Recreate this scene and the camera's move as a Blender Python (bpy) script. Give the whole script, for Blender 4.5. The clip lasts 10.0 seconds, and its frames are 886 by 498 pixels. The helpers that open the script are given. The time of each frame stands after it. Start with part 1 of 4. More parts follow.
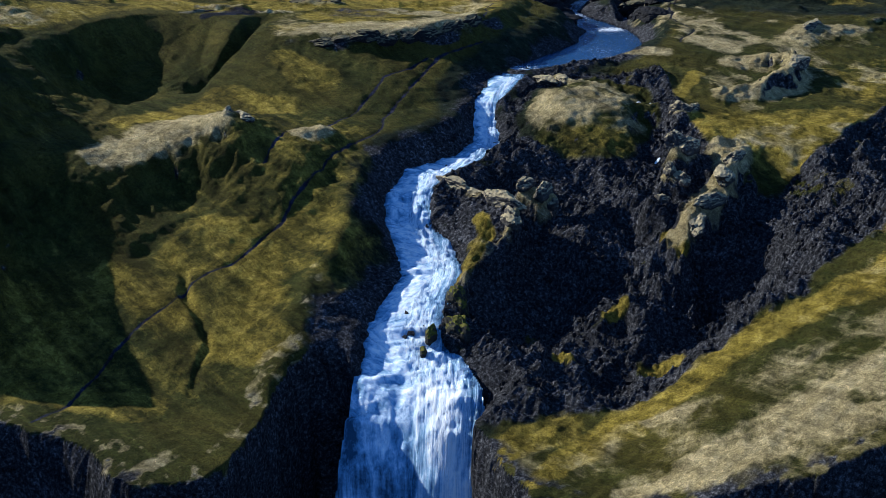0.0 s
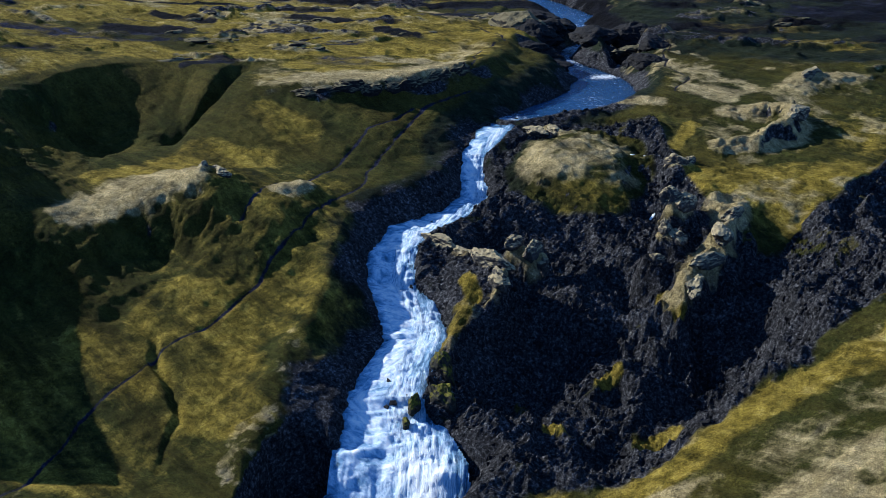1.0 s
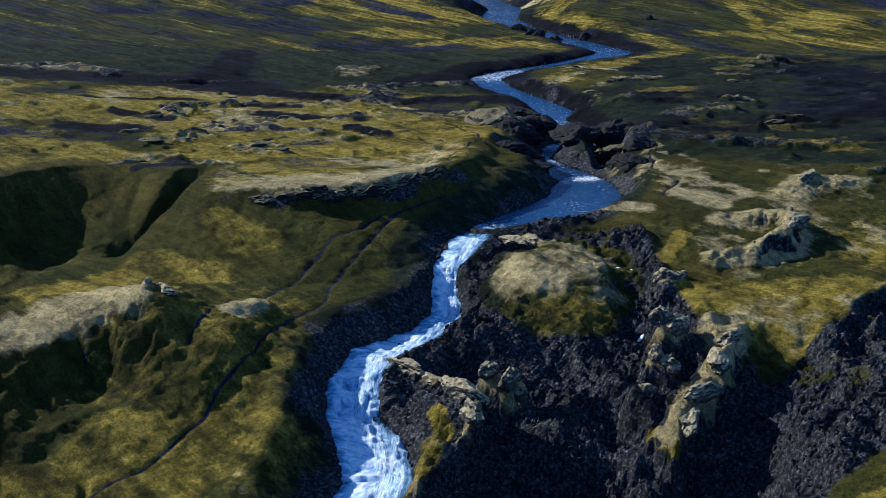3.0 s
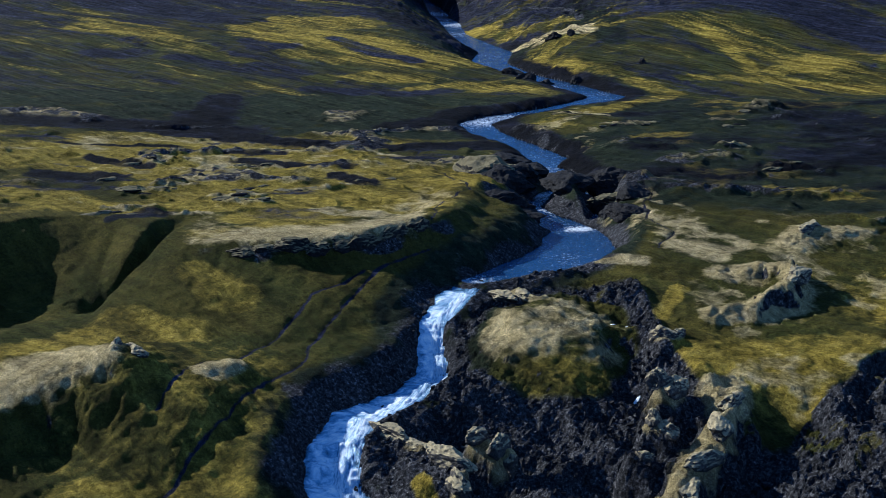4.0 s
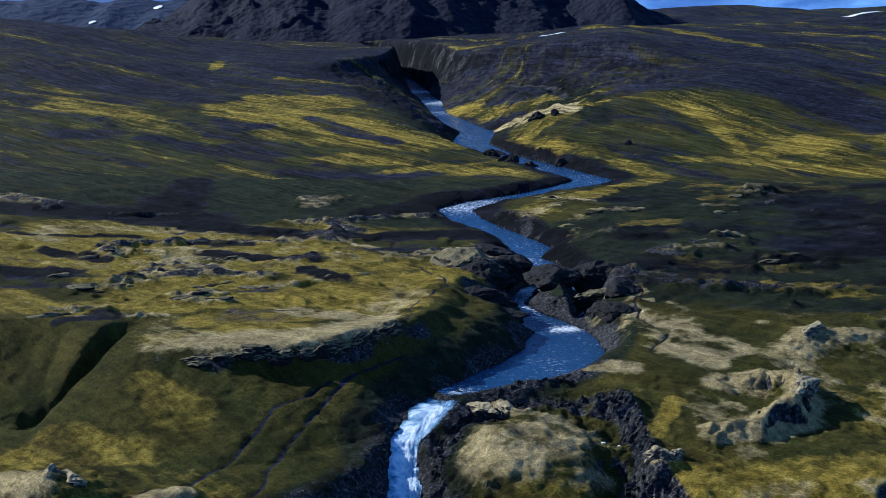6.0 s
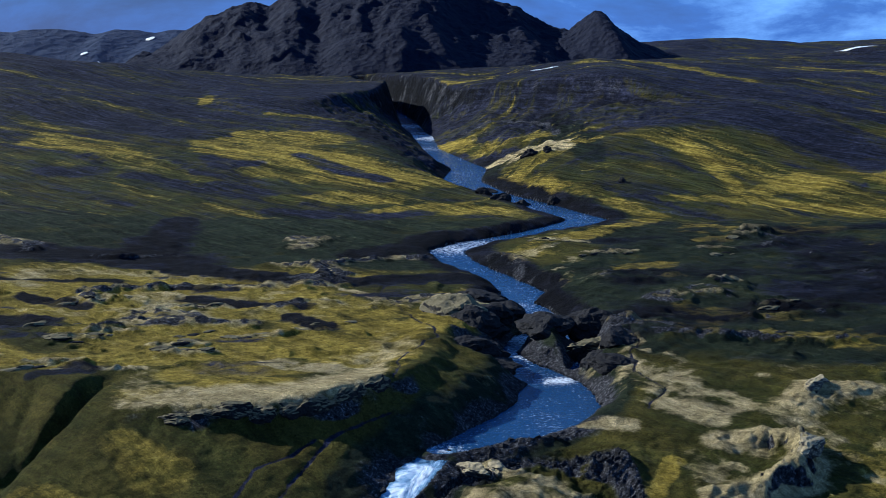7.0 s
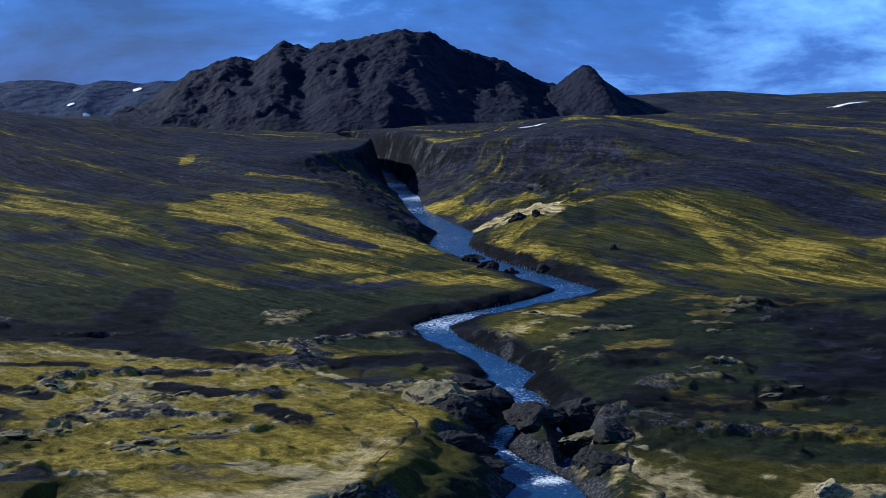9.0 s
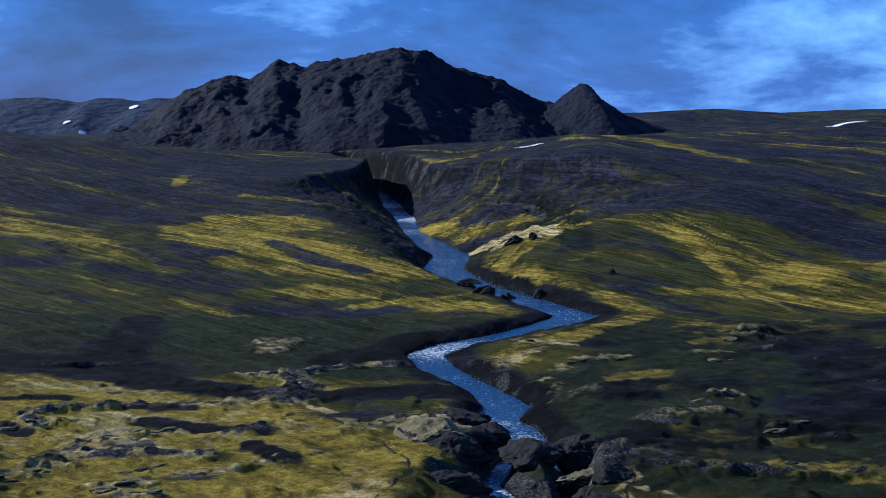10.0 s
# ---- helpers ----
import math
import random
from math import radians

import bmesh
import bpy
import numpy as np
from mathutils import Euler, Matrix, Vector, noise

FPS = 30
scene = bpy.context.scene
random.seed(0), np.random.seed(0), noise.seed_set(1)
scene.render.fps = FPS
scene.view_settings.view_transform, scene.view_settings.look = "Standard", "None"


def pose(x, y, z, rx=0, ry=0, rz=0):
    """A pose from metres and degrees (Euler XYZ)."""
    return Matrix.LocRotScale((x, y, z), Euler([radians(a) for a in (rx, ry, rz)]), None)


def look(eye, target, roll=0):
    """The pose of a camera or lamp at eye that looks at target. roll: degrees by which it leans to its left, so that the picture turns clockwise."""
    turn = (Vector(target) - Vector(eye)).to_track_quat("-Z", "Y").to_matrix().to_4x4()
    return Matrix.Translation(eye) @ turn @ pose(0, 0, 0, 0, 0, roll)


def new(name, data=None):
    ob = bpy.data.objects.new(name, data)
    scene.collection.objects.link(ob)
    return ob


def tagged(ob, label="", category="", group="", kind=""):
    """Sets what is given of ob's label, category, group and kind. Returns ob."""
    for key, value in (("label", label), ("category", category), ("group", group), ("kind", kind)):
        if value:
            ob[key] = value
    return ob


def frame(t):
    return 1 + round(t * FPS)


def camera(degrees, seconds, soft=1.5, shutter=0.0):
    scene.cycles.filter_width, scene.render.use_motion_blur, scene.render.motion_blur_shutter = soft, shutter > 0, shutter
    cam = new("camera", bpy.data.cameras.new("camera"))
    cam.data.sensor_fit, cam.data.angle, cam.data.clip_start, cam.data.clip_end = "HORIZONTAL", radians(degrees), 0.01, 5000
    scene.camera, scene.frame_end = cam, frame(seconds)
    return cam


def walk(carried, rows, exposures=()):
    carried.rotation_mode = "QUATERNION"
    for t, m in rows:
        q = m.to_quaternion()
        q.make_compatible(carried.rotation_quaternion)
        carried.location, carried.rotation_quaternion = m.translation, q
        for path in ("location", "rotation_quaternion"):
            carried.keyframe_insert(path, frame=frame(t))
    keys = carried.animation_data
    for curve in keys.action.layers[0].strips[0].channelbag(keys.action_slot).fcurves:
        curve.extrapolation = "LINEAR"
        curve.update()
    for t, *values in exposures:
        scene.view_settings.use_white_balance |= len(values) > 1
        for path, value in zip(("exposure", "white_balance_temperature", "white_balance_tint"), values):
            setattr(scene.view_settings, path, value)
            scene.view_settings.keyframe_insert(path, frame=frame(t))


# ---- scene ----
cam = camera(36.37, 10.0, soft=0.6)
walk(cam, [
    (0.0, look((7.32, -206.50, 57.40), (-0.89, -113.13, 22.56), -0.02)),
    (0.5, look((7.65, -201.06, 57.66), (-0.42, -107.26, 23.94), -0.03)),
    (1.0, look((8.01, -195.84, 57.64), (0.05, -101.54, 25.31), -0.09)),
    (1.5, look((8.23, -190.73, 57.68), (0.50, -95.95, 26.75), -0.07)),
    (2.0, look((8.41, -185.63, 57.43), (0.91, -90.35, 28.01), -0.09)),
    (2.5, look((8.58, -180.45, 57.41), (1.35, -84.72, 29.43), -0.05)),
    (4.0, look((8.98, -165.46, 57.05), (2.53, -68.50, 33.46), 0.00)),
    (4.5, look((9.02, -160.67, 56.94), (2.87, -63.36, 34.71), 0.02)),
    (5.0, look((9.03, -156.06, 57.07), (3.19, -58.45, 36.14), 0.07)),
    (5.5, look((9.20, -151.38, 57.46), (3.57, -53.48, 37.84), 0.01)),
    (7.0, look((9.42, -138.84, 59.91), (4.55, -40.29, 43.69), 0.05)),
    (7.5, look((9.53, -134.65, 60.96), (4.88, -35.92, 45.73), 0.03)),
    (8.0, look((9.67, -130.71, 62.08), (5.21, -31.84, 47.78), 0.00)),
    (8.5, look((9.76, -127.13, 63.30), (5.49, -28.13, 49.81), -0.05)),
    (9.0, look((9.75, -123.49, 64.44), (5.68, -24.39, 51.68), -0.01)),
    (9.5, look((9.94, -119.48, 65.29), (5.98, -20.29, 53.22), -0.07)),
    (10.0, look((10.14, -115.34, 66.06), (6.25, -16.09, 54.49), -0.05)),
], exposures=[(0.0, 0.6, 4950, 10), (5.0, 0.57, 4800, 10), (10.0, 0.5, 4820, 10)])

# ---- light ----
SUN_TO = Vector((-0.84, 0.36, 0.49)).normalized()
SKY_STRENGTH, SUN_STRENGTH = 0.085, 5.3


def build_world():
    world = bpy.data.worlds.new("sky")
    scene.world = world
    world.use_nodes = True
    nt = world.node_tree
    nt.nodes.clear()
    n = nt.nodes.new
    out, bg, sky = n("ShaderNodeOutputWorld"), n("ShaderNodeBackground"), n("ShaderNodeTexSky")
    sky.sky_type, sky.sun_disc = "NISHITA", False
    sky.sun_elevation = math.asin(SUN_TO.z)
    sky.sun_rotation = math.atan2(SUN_TO.x, SUN_TO.y)
    sky.altitude, sky.air_density, sky.dust_density, sky.ozone_density = 600, 1.0, 0.4, 3.0
    # broken cloud: soft grey banks with brighter wisps between
    co, mp, no, ra, mix = n("ShaderNodeTexCoord"), n("ShaderNodeMapping"), n("ShaderNodeTexNoise"), n("ShaderNodeValToRGB"), n("ShaderNodeMix")
    mp.inputs["Scale"].default_value = (2.4, 2.4, 6.5)
    no.inputs["Scale"].default_value, no.inputs["Detail"].default_value, no.inputs["Roughness"].default_value, no.inputs["Distortion"].default_value = 1.7, 10.0, 0.62, 0.3
    ra.color_ramp.elements[0].position, ra.color_ramp.elements[1].position = 0.34, 0.66
    ra.color_ramp.elements[0].color, ra.color_ramp.elements[1].color = (0.13, 0.52, 1.8, 1), (3.0, 5.4, 9.0, 1)
    mid = ra.color_ramp.elements.new(0.49)
    mid.color = (0.40, 1.28, 3.8, 1)
    mix.data_type = "RGBA"
    mix.inputs["Factor"].default_value = 0.9
    lk = nt.links.new
    # the cloud thins towards the east
    east = n("ShaderNodeMath")
    east.operation = "MULTIPLY_ADD"
    east.inputs[1].default_value = 0.32
    # overhead, out of view, one even cloud tone set to fill the shade
    up, lift, tint = n("ShaderNodeSeparateXYZ"), n("ShaderNodeMapRange"), n("ShaderNodeMix")
    lift.inputs["From Min"].default_value, lift.inputs["From Max"].default_value = 0.12, 0.5
    tint.data_type = "RGBA"
    tint.inputs["B"].default_value = (0.64, 1.27, 2.7, 1)
    lk(co.outputs["Generated"], up.inputs[0]), lk(up.outputs[2], lift.inputs[0]), lk(lift.outputs[0], tint.inputs["Factor"])
    lk(co.outputs["Generated"], mp.inputs["Vector"]), lk(mp.outputs[0], no.inputs["Vector"]), lk(no.outputs["Fac"], east.inputs[2]), lk(up.outputs[0], east.inputs[0]), lk(east.outputs[0], ra.inputs[0])
    lk(ra.outputs[0], tint.inputs["A"]), lk(tint.outputs["Result"], mix.inputs["B"]), lk(sky.outputs[0], mix.inputs["A"]), lk(mix.outputs["Result"], bg.inputs["Color"])
    bg.inputs["Strength"].default_value = SKY_STRENGTH
    lk(bg.outputs[0], out.inputs[0])
    lamp = bpy.data.lights.new("sun", "SUN")
    lamp.energy, lamp.angle, lamp.color = SUN_STRENGTH, radians(0.6), (1.0, 0.86, 0.62)
    sun = new("sun", lamp)
    sun.matrix_world = look(SUN_TO * 300, (0, 0, 0))


build_world()


# ---- materials ----
def material(name):
    m = bpy.data.materials.new(name)
    m.use_nodes = True
    nt = m.node_tree
    return m, nt, nt.nodes["Principled BSDF"]


def tex(nt, kind, scale, detail=6.0, rough=0.6, stretch=(1, 1, 1)):
    co, mp, no = nt.nodes.new("ShaderNodeTexCoord"), nt.nodes.new("ShaderNodeMapping"), nt.nodes.new(kind)
    mp.inputs["Scale"].default_value = stretch
    no.inputs["Scale"].default_value = scale
    if kind == "ShaderNodeTexNoise":
        no.inputs["Detail"].default_value, no.inputs["Roughness"].default_value = detail, rough
    nt.links.new(co.outputs["Object"], mp.inputs["Vector"])
    nt.links.new(mp.outputs[0], no.inputs["Vector"])
    return no.outputs["Fac"] if kind == "ShaderNodeTexNoise" else no.outputs["Distance"]


def ramp(nt, fac, stops):
    r = nt.nodes.new("ShaderNodeValToRGB")
    el = r.color_ramp.elements
    while len(el) < len(stops):
        el.new(0.5)
    for e, (p, c) in zip(el, stops):
        e.position, e.color = p, (*c, 1) if len(c) == 3 else c
    nt.links.new(fac, r.inputs[0])
    return r.outputs[0]


def blend(nt, fac, a, b, kind="MIX"):
    m = nt.nodes.new("ShaderNodeMix")
    m.data_type, m.blend_type = "RGBA", kind
    for sock, v in ((m.inputs["Factor"], fac), (m.inputs["A"], a), (m.inputs["B"], b)):
        if isinstance(v, bpy.types.NodeSocket):
            nt.links.new(v, sock)
        else:
            sock.default_value = v if isinstance(v, float) else (*v, 1)
    return m.outputs["Result"]


def maths(nt, op, a, b):
    m = nt.nodes.new("ShaderNodeMath")
    m.operation = op
    m.use_clamp = True
    for sock, v in zip(m.inputs, (a, b)):
        if isinstance(v, bpy.types.NodeSocket):
            nt.links.new(v, sock)
        else:
            sock.default_value = v
    return m.outputs[0]


def bumped(nt, bsdf, heights, distance=0.1, strength=0.6):
    last = None
    for h, d in heights:
        b = nt.nodes.new("ShaderNodeBump")
        b.inputs["Strength"].default_value, b.inputs["Distance"].default_value = strength, d
        nt.links.new(h, b.inputs["Height"])
        if last:
            nt.links.new(last, b.inputs["Normal"])
        last = b.outputs[0]
    nt.links.new(last, bsdf.inputs["Normal"])


def drawn_out(nt, scale, degrees, narrow, detail=7.0):
    """Noise drawn out over the ground in one direction."""
    co, turn, squeeze, no = (nt.nodes.new(k) for k in ("ShaderNodeTexCoord", "ShaderNodeMapping", "ShaderNodeMapping", "ShaderNodeTexNoise"))
    turn.inputs["Rotation"].default_value = (0, 0, radians(degrees))
    squeeze.inputs["Scale"].default_value = (narrow, 1, 0.5)
    no.inputs["Scale"].default_value, no.inputs["Detail"].default_value, no.inputs["Roughness"].default_value = scale, detail, 0.7
    nt.links.new(co.outputs["Object"], turn.inputs["Vector"]), nt.links.new(turn.outputs[0], squeeze.inputs["Vector"]), nt.links.new(squeeze.outputs[0], no.inputs["Vector"])
    return no.outputs["Fac"]


def moor_material():
    """Moss and grass, with dry grass, bright moss, lava and ash where the cover says so."""
    m, nt, bsdf = material("moor")
    at = nt.nodes.new("ShaderNodeAttribute")
    at.attribute_name = "cover"
    sep = nt.nodes.new("ShaderNodeSeparateColor")
    nt.links.new(at.outputs["Color"], sep.inputs[0])
    big, mid, fine = tex(nt, "ShaderNodeTexNoise", 0.06, 5), tex(nt, "ShaderNodeTexNoise", 0.5, 8, 0.68), tex(nt, "ShaderNodeTexNoise", 1.9, 7, 0.72)
    comb = tex(nt, "ShaderNodeTexNoise", 0.9, 7, 0.7, (0.45, 1.0, 0.6))
    tuft = tex(nt, "ShaderNodeTexNoise", 7.0, 4, 0.75, (1.0, 0.7, 1.0))
    rill = drawn_out(nt, 0.30, 42, 0.07, 8.0)
    furrow = ramp(nt, rill, [(0.36, (0.50, 0.50, 0.50)), (0.50, (1, 1, 1)), (0.64, (1.5, 1.5, 1.5))])
    grain = ramp(nt, tuft, [(0.36, (0.42, 0.42, 0.42)), (0.50, (0.92, 0.92, 0.92)), (0.64, (1.55, 1.55, 1.55))])
    clump = ramp(nt, fine, [(0.34, (0.52, 0.52, 0.52)), (0.52, (1, 1, 1)), (0.68, (1.35, 1.35, 1.35))])
    moss = ramp(nt, mid, [(0.30, (0.029, 0.035, 0.008)), (0.5, (0.053, 0.056, 0.012)), (0.70, (0.088, 0.080, 0.018))])
    moss = blend(nt, ramp(nt, big, [(0.42, (0, 0, 0)), (0.6, (1, 1, 1))]), moss, blend(nt, 0.5, moss, (0.130, 0.101, 0.018)))
    dry = ramp(nt, mid, [(0.3, (0.28, 0.22, 0.10)), (0.5, (0.45, 0.36, 0.172)), (0.7, (0.64, 0.525, 0.285))])
    bright = ramp(nt, mid, [(0.32, (0.135, 0.103, 0.014)), (0.5, (0.28, 0.210, 0.030)), (0.7, (0.46, 0.35, 0.066))])
    lava = ramp(nt, fine, [(0.34, (0.011, 0.011, 0.013)), (0.52, (0.047, 0.047, 0.054)), (0.70, (0.19, 0.187, 0.196))])
    # volcanic ash; its extra blue stands in for haze over the hills
    ash = ramp(nt, mid, [(0.3, (0.0060, 0.0070, 0.0140)), (0.55, (0.0320, 0.0350, 0.0660)), (0.75, (0.090, 0.090, 0.130))])
    # ash and moss each mix towards a darker colour by this attribute
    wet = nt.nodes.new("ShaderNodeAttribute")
    wet.attribute_name = "dark_tone"
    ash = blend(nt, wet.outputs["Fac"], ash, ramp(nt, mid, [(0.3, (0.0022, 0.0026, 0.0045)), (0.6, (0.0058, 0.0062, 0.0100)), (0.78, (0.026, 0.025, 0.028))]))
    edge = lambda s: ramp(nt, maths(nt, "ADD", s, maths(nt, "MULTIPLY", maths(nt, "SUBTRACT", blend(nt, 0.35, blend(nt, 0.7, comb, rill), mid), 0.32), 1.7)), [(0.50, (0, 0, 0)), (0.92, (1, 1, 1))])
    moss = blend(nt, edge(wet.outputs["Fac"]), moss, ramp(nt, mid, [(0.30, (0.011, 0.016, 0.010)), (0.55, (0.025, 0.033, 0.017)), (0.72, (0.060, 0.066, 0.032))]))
    col = blend(nt, edge(sep.outputs[1]), moss, bright)
    col = blend(nt, edge(sep.outputs[0]), col, dry)
    col = blend(nt, edge(at.outputs["Alpha"]), col, ash)
    col = blend(nt, edge(sep.outputs[2]), col, lava)
    col = blend(nt, 1.0, col, grain, "MULTIPLY")
    col = blend(nt, 1.0, col, clump, "MULTIPLY")
    col = blend(nt, 0.8, col, furrow, "MULTIPLY")
    # the hills are combed by thin threads of moss and runnels
    place, parts, reach = nt.nodes.new("ShaderNodeTexCoord"), nt.nodes.new("ShaderNodeSeparateXYZ"), nt.nodes.new("ShaderNodeMapRange")
    reach.inputs["From Min"].default_value, reach.inputs["From Max"].default_value = 150.0, 260.0
    nt.links.new(place.outputs["Object"], parts.inputs[0]), nt.links.new(parts.outputs[1], reach.inputs[0])
    thread = drawn_out(nt, 0.75, 40, 0.05, 5.0)
    col = blend(nt, reach.outputs[0], col, blend(nt, 1.0, col, ramp(nt, thread, [(0.38, (0.42, 0.42, 0.42)), (0.50, (1, 1, 1)), (0.62, (1.7, 1.7, 1.7))]), "MULTIPLY"))
    nt.links.new(col, bsdf.inputs["Base Color"])
    bsdf.inputs["Roughness"].default_value = 0.92
    bsdf.inputs["Specular IOR Level"].default_value = 0.06
    bumped(nt, bsdf, [(mid, 1.0), (fine, 0.65), (tuft, 0.24)], strength=1.0)
    return m


def rock_material(name, dark, light, moss=0.0, cap=((0.10, 0.085, 0.035), (0.26, 0.22, 0.13)), scale=1.0):
    m, nt, bsdf = material(name)
    a, b, c = tex(nt, "ShaderNodeTexNoise", 0.5 * scale, 6), tex(nt, "ShaderNodeTexNoise", 2.6 * scale, 8, 0.7), tex(nt, "ShaderNodeTexVoronoi", 1.4 * scale)
    col = ramp(nt, b, [(0.3, dark), (0.7, light)])
    if moss:
        geo, sep = nt.nodes.new("ShaderNodeNewGeometry"), nt.nodes.new("ShaderNodeSeparateXYZ")
        nt.links.new(geo.outputs["Normal"], sep.inputs[0])
        top = ramp(nt, maths(nt, "MULTIPLY", sep.outputs[2], a), [(0.17, (0, 0, 0)), (0.34, (moss, moss, moss))])
        col = blend(nt, top, col, ramp(nt, b, [(0.3, cap[0]), (0.7, cap[1])]))
    nt.links.new(col, bsdf.inputs["Base Color"])
    bsdf.inputs["Roughness"].default_value = 0.9
    bsdf.inputs["Specular IOR Level"].default_value = 0.12
    bumped(nt, bsdf, [(a, 0.5 / scale), (b, 0.18 / scale), (c, 0.2 / scale)], strength=0.8)
    return m


def water_material(name, foam_only=False):
    """Clear dark river water that reflects the sky, with white water by the foam attribute."""
    m, nt, bsdf = material(name)
    at = nt.nodes.new("ShaderNodeAttribute")
    at.attribute_name = "foam"
    n1, n2 = tex(nt, "ShaderNodeTexNoise", 1.3, 7, 0.7), tex(nt, "ShaderNodeTexNoise", 5.5, 5, 0.65)
    if foam_only:
        # strands drawn out along the flow, at two widths
        flow = nt.nodes.new("ShaderNodeAttribute")
        flow.attribute_name = "flow"
        wisps = []
        for scale, detail in ((1.3, 9.0), (5.0, 6.0)):
            no = nt.nodes.new("ShaderNodeTexNoise")
            no.inputs["Scale"].default_value, no.inputs["Detail"].default_value, no.inputs["Roughness"].default_value, no.inputs["Distortion"].default_value = scale, detail, 0.7, 0.5
            nt.links.new(flow.outputs["Vector"], no.inputs["Vector"])
            wisps.append(no.outputs["Fac"])
        n1, n2 = blend(nt, 0.35, wisps[0], n1), wisps[1]
    mixn = maths(nt, "ADD", maths(nt, "MULTIPLY", n1, 0.6), maths(nt, "MULTIPLY", n2, 0.4))
    f = maths(nt, "ADD", at.outputs["Fac"], maths(nt, "MULTIPLY", maths(nt, "SUBTRACT", mixn, 0.36), 2.6))
    white = ramp(nt, f, [(0.50, (0, 0, 0)), (1.0, (1, 1, 1))])
    if foam_only:
        col = ramp(nt, f, [(0.25, (0.03, 0.07, 0.13)), (0.55, (0.22, 0.36, 0.55)), (0.80, (0.58, 0.70, 0.84)), (1.0, (0.92, 0.94, 0.96))])
    else:
        col = blend(nt, white, (0.012, 0.042, 0.115), (0.80, 0.85, 0.90))
    nt.links.new(col, bsdf.inputs["Base Color"])
    nt.links.new(ramp(nt, f, [(0.62, (0.12, 0.12, 0.12)), (0.92, (0.75, 0.75, 0.75))]), bsdf.inputs["Roughness"])
    bsdf.inputs["IOR"].default_value = 1.33
    bumped(nt, bsdf, [(n1, 0.45 if foam_only else 0.14), (n2, 0.22 if foam_only else 0.06)], strength=0.8)
    return m


def snow_material():
    m, nt, bsdf = material("old_snow")
    n1 = tex(nt, "ShaderNodeTexNoise", 0.8, 5)
    nt.links.new(ramp(nt, n1, [(0.3, (0.62, 0.64, 0.68)), (0.7, (0.86, 0.88, 0.9))]), bsdf.inputs["Base Color"])
    bsdf.inputs["Roughness"].default_value = 0.6
    bumped(nt, bsdf, [(n1, 0.2)])
    return m


MOOR = moor_material()
LAVA = rock_material("lava_rock", (0.004, 0.004, 0.005), (0.027, 0.026, 0.028))
CAPPED = rock_material("grass_capped_rock", (0.005, 0.005, 0.006), (0.030, 0.028, 0.027), 0.75)
PALE = rock_material("pale_capped_rock", (0.012, 0.012, 0.012), (0.11, 0.10, 0.09), 1.0, ((0.15, 0.12, 0.06), (0.46, 0.385, 0.235)))
MOSSY = rock_material("mossy_wet_rock", (0.008, 0.008, 0.008), (0.05, 0.048, 0.04), 1.0, ((0.04, 0.045, 0.006), (0.17, 0.15, 0.02)))
# mountain rock with cloud shade and blue skylight put into its colour
SHADED_HILL = rock_material("shaded_mountain_rock", (0.0024, 0.0038, 0.0125), (0.0085, 0.0118, 0.0310), scale=0.16)
# far hills: the blue of distance haze is put into the rock colour
HAZE_ROCK = rock_material("hazed_far_rock", (0.008, 0.017, 0.048), (0.022, 0.036, 0.082), scale=0.03)
WATER, WHITE, SNOW = water_material("river_water"), water_material("white_water", True), snow_material()


# ---- landforms ----
def ease(a, b, v):
    t = np.clip((v - a) / (b - a), 0, 1)
    return t * t * (3 - 2 * t)


def lattice(ix, iy, seed):
    h = (ix.astype(np.int64) * 374761393 + iy.astype(np.int64) * 668265263 + seed * 974634771) & 0xFFFFFFFF
    h = ((h ^ (h >> 13)) * 1274126177) & 0xFFFFFFFF
    return ((h ^ (h >> 16)) & 0xFFFF) / 65535.0 * 2 - 1


def rumple(x, y, size, octaves=4, seed=0, ridged=False, gain=0.5):
    """Smooth noise between about -1 and 1; ridged: creased, between 0 and 1."""
    total, amp, norm = np.zeros(np.shape(x)), 1.0, 0.0
    c, s = math.cos(0.6), math.sin(0.6)
    px, py = np.asarray(x, float) / size, np.asarray(y, float) / size
    for k in range(octaves):
        ix, iy = np.floor(px), np.floor(py)
        fx, fy = px - ix, py - iy
        ux, uy = fx * fx * (3 - 2 * fx), fy * fy * (3 - 2 * fy)
        v = (lattice(ix, iy, seed + k) * (1 - ux) + lattice(ix + 1, iy, seed + k) * ux) * (1 - uy) + (lattice(ix, iy + 1, seed + k) * (1 - ux) + lattice(ix + 1, iy + 1, seed + k) * ux) * uy
        total += amp * ((1 - 2 * np.abs(v)) if ridged else v)
        norm += amp
        amp *= gain
        px, py = (c * px - s * py) * 2.03 + 7.1, (s * px + c * py) * 2.03 - 3.7
    return total / norm


def profile(v, pts, soft=4.0):
    xs, zs = zip(*pts)
    return sum(np.interp(v + soft * o, xs, zs) * w for o, w in ((-1.4, 0.12), (-0.7, 0.22), (0, 0.32), (0.7, 0.22), (1.4, 0.12)))


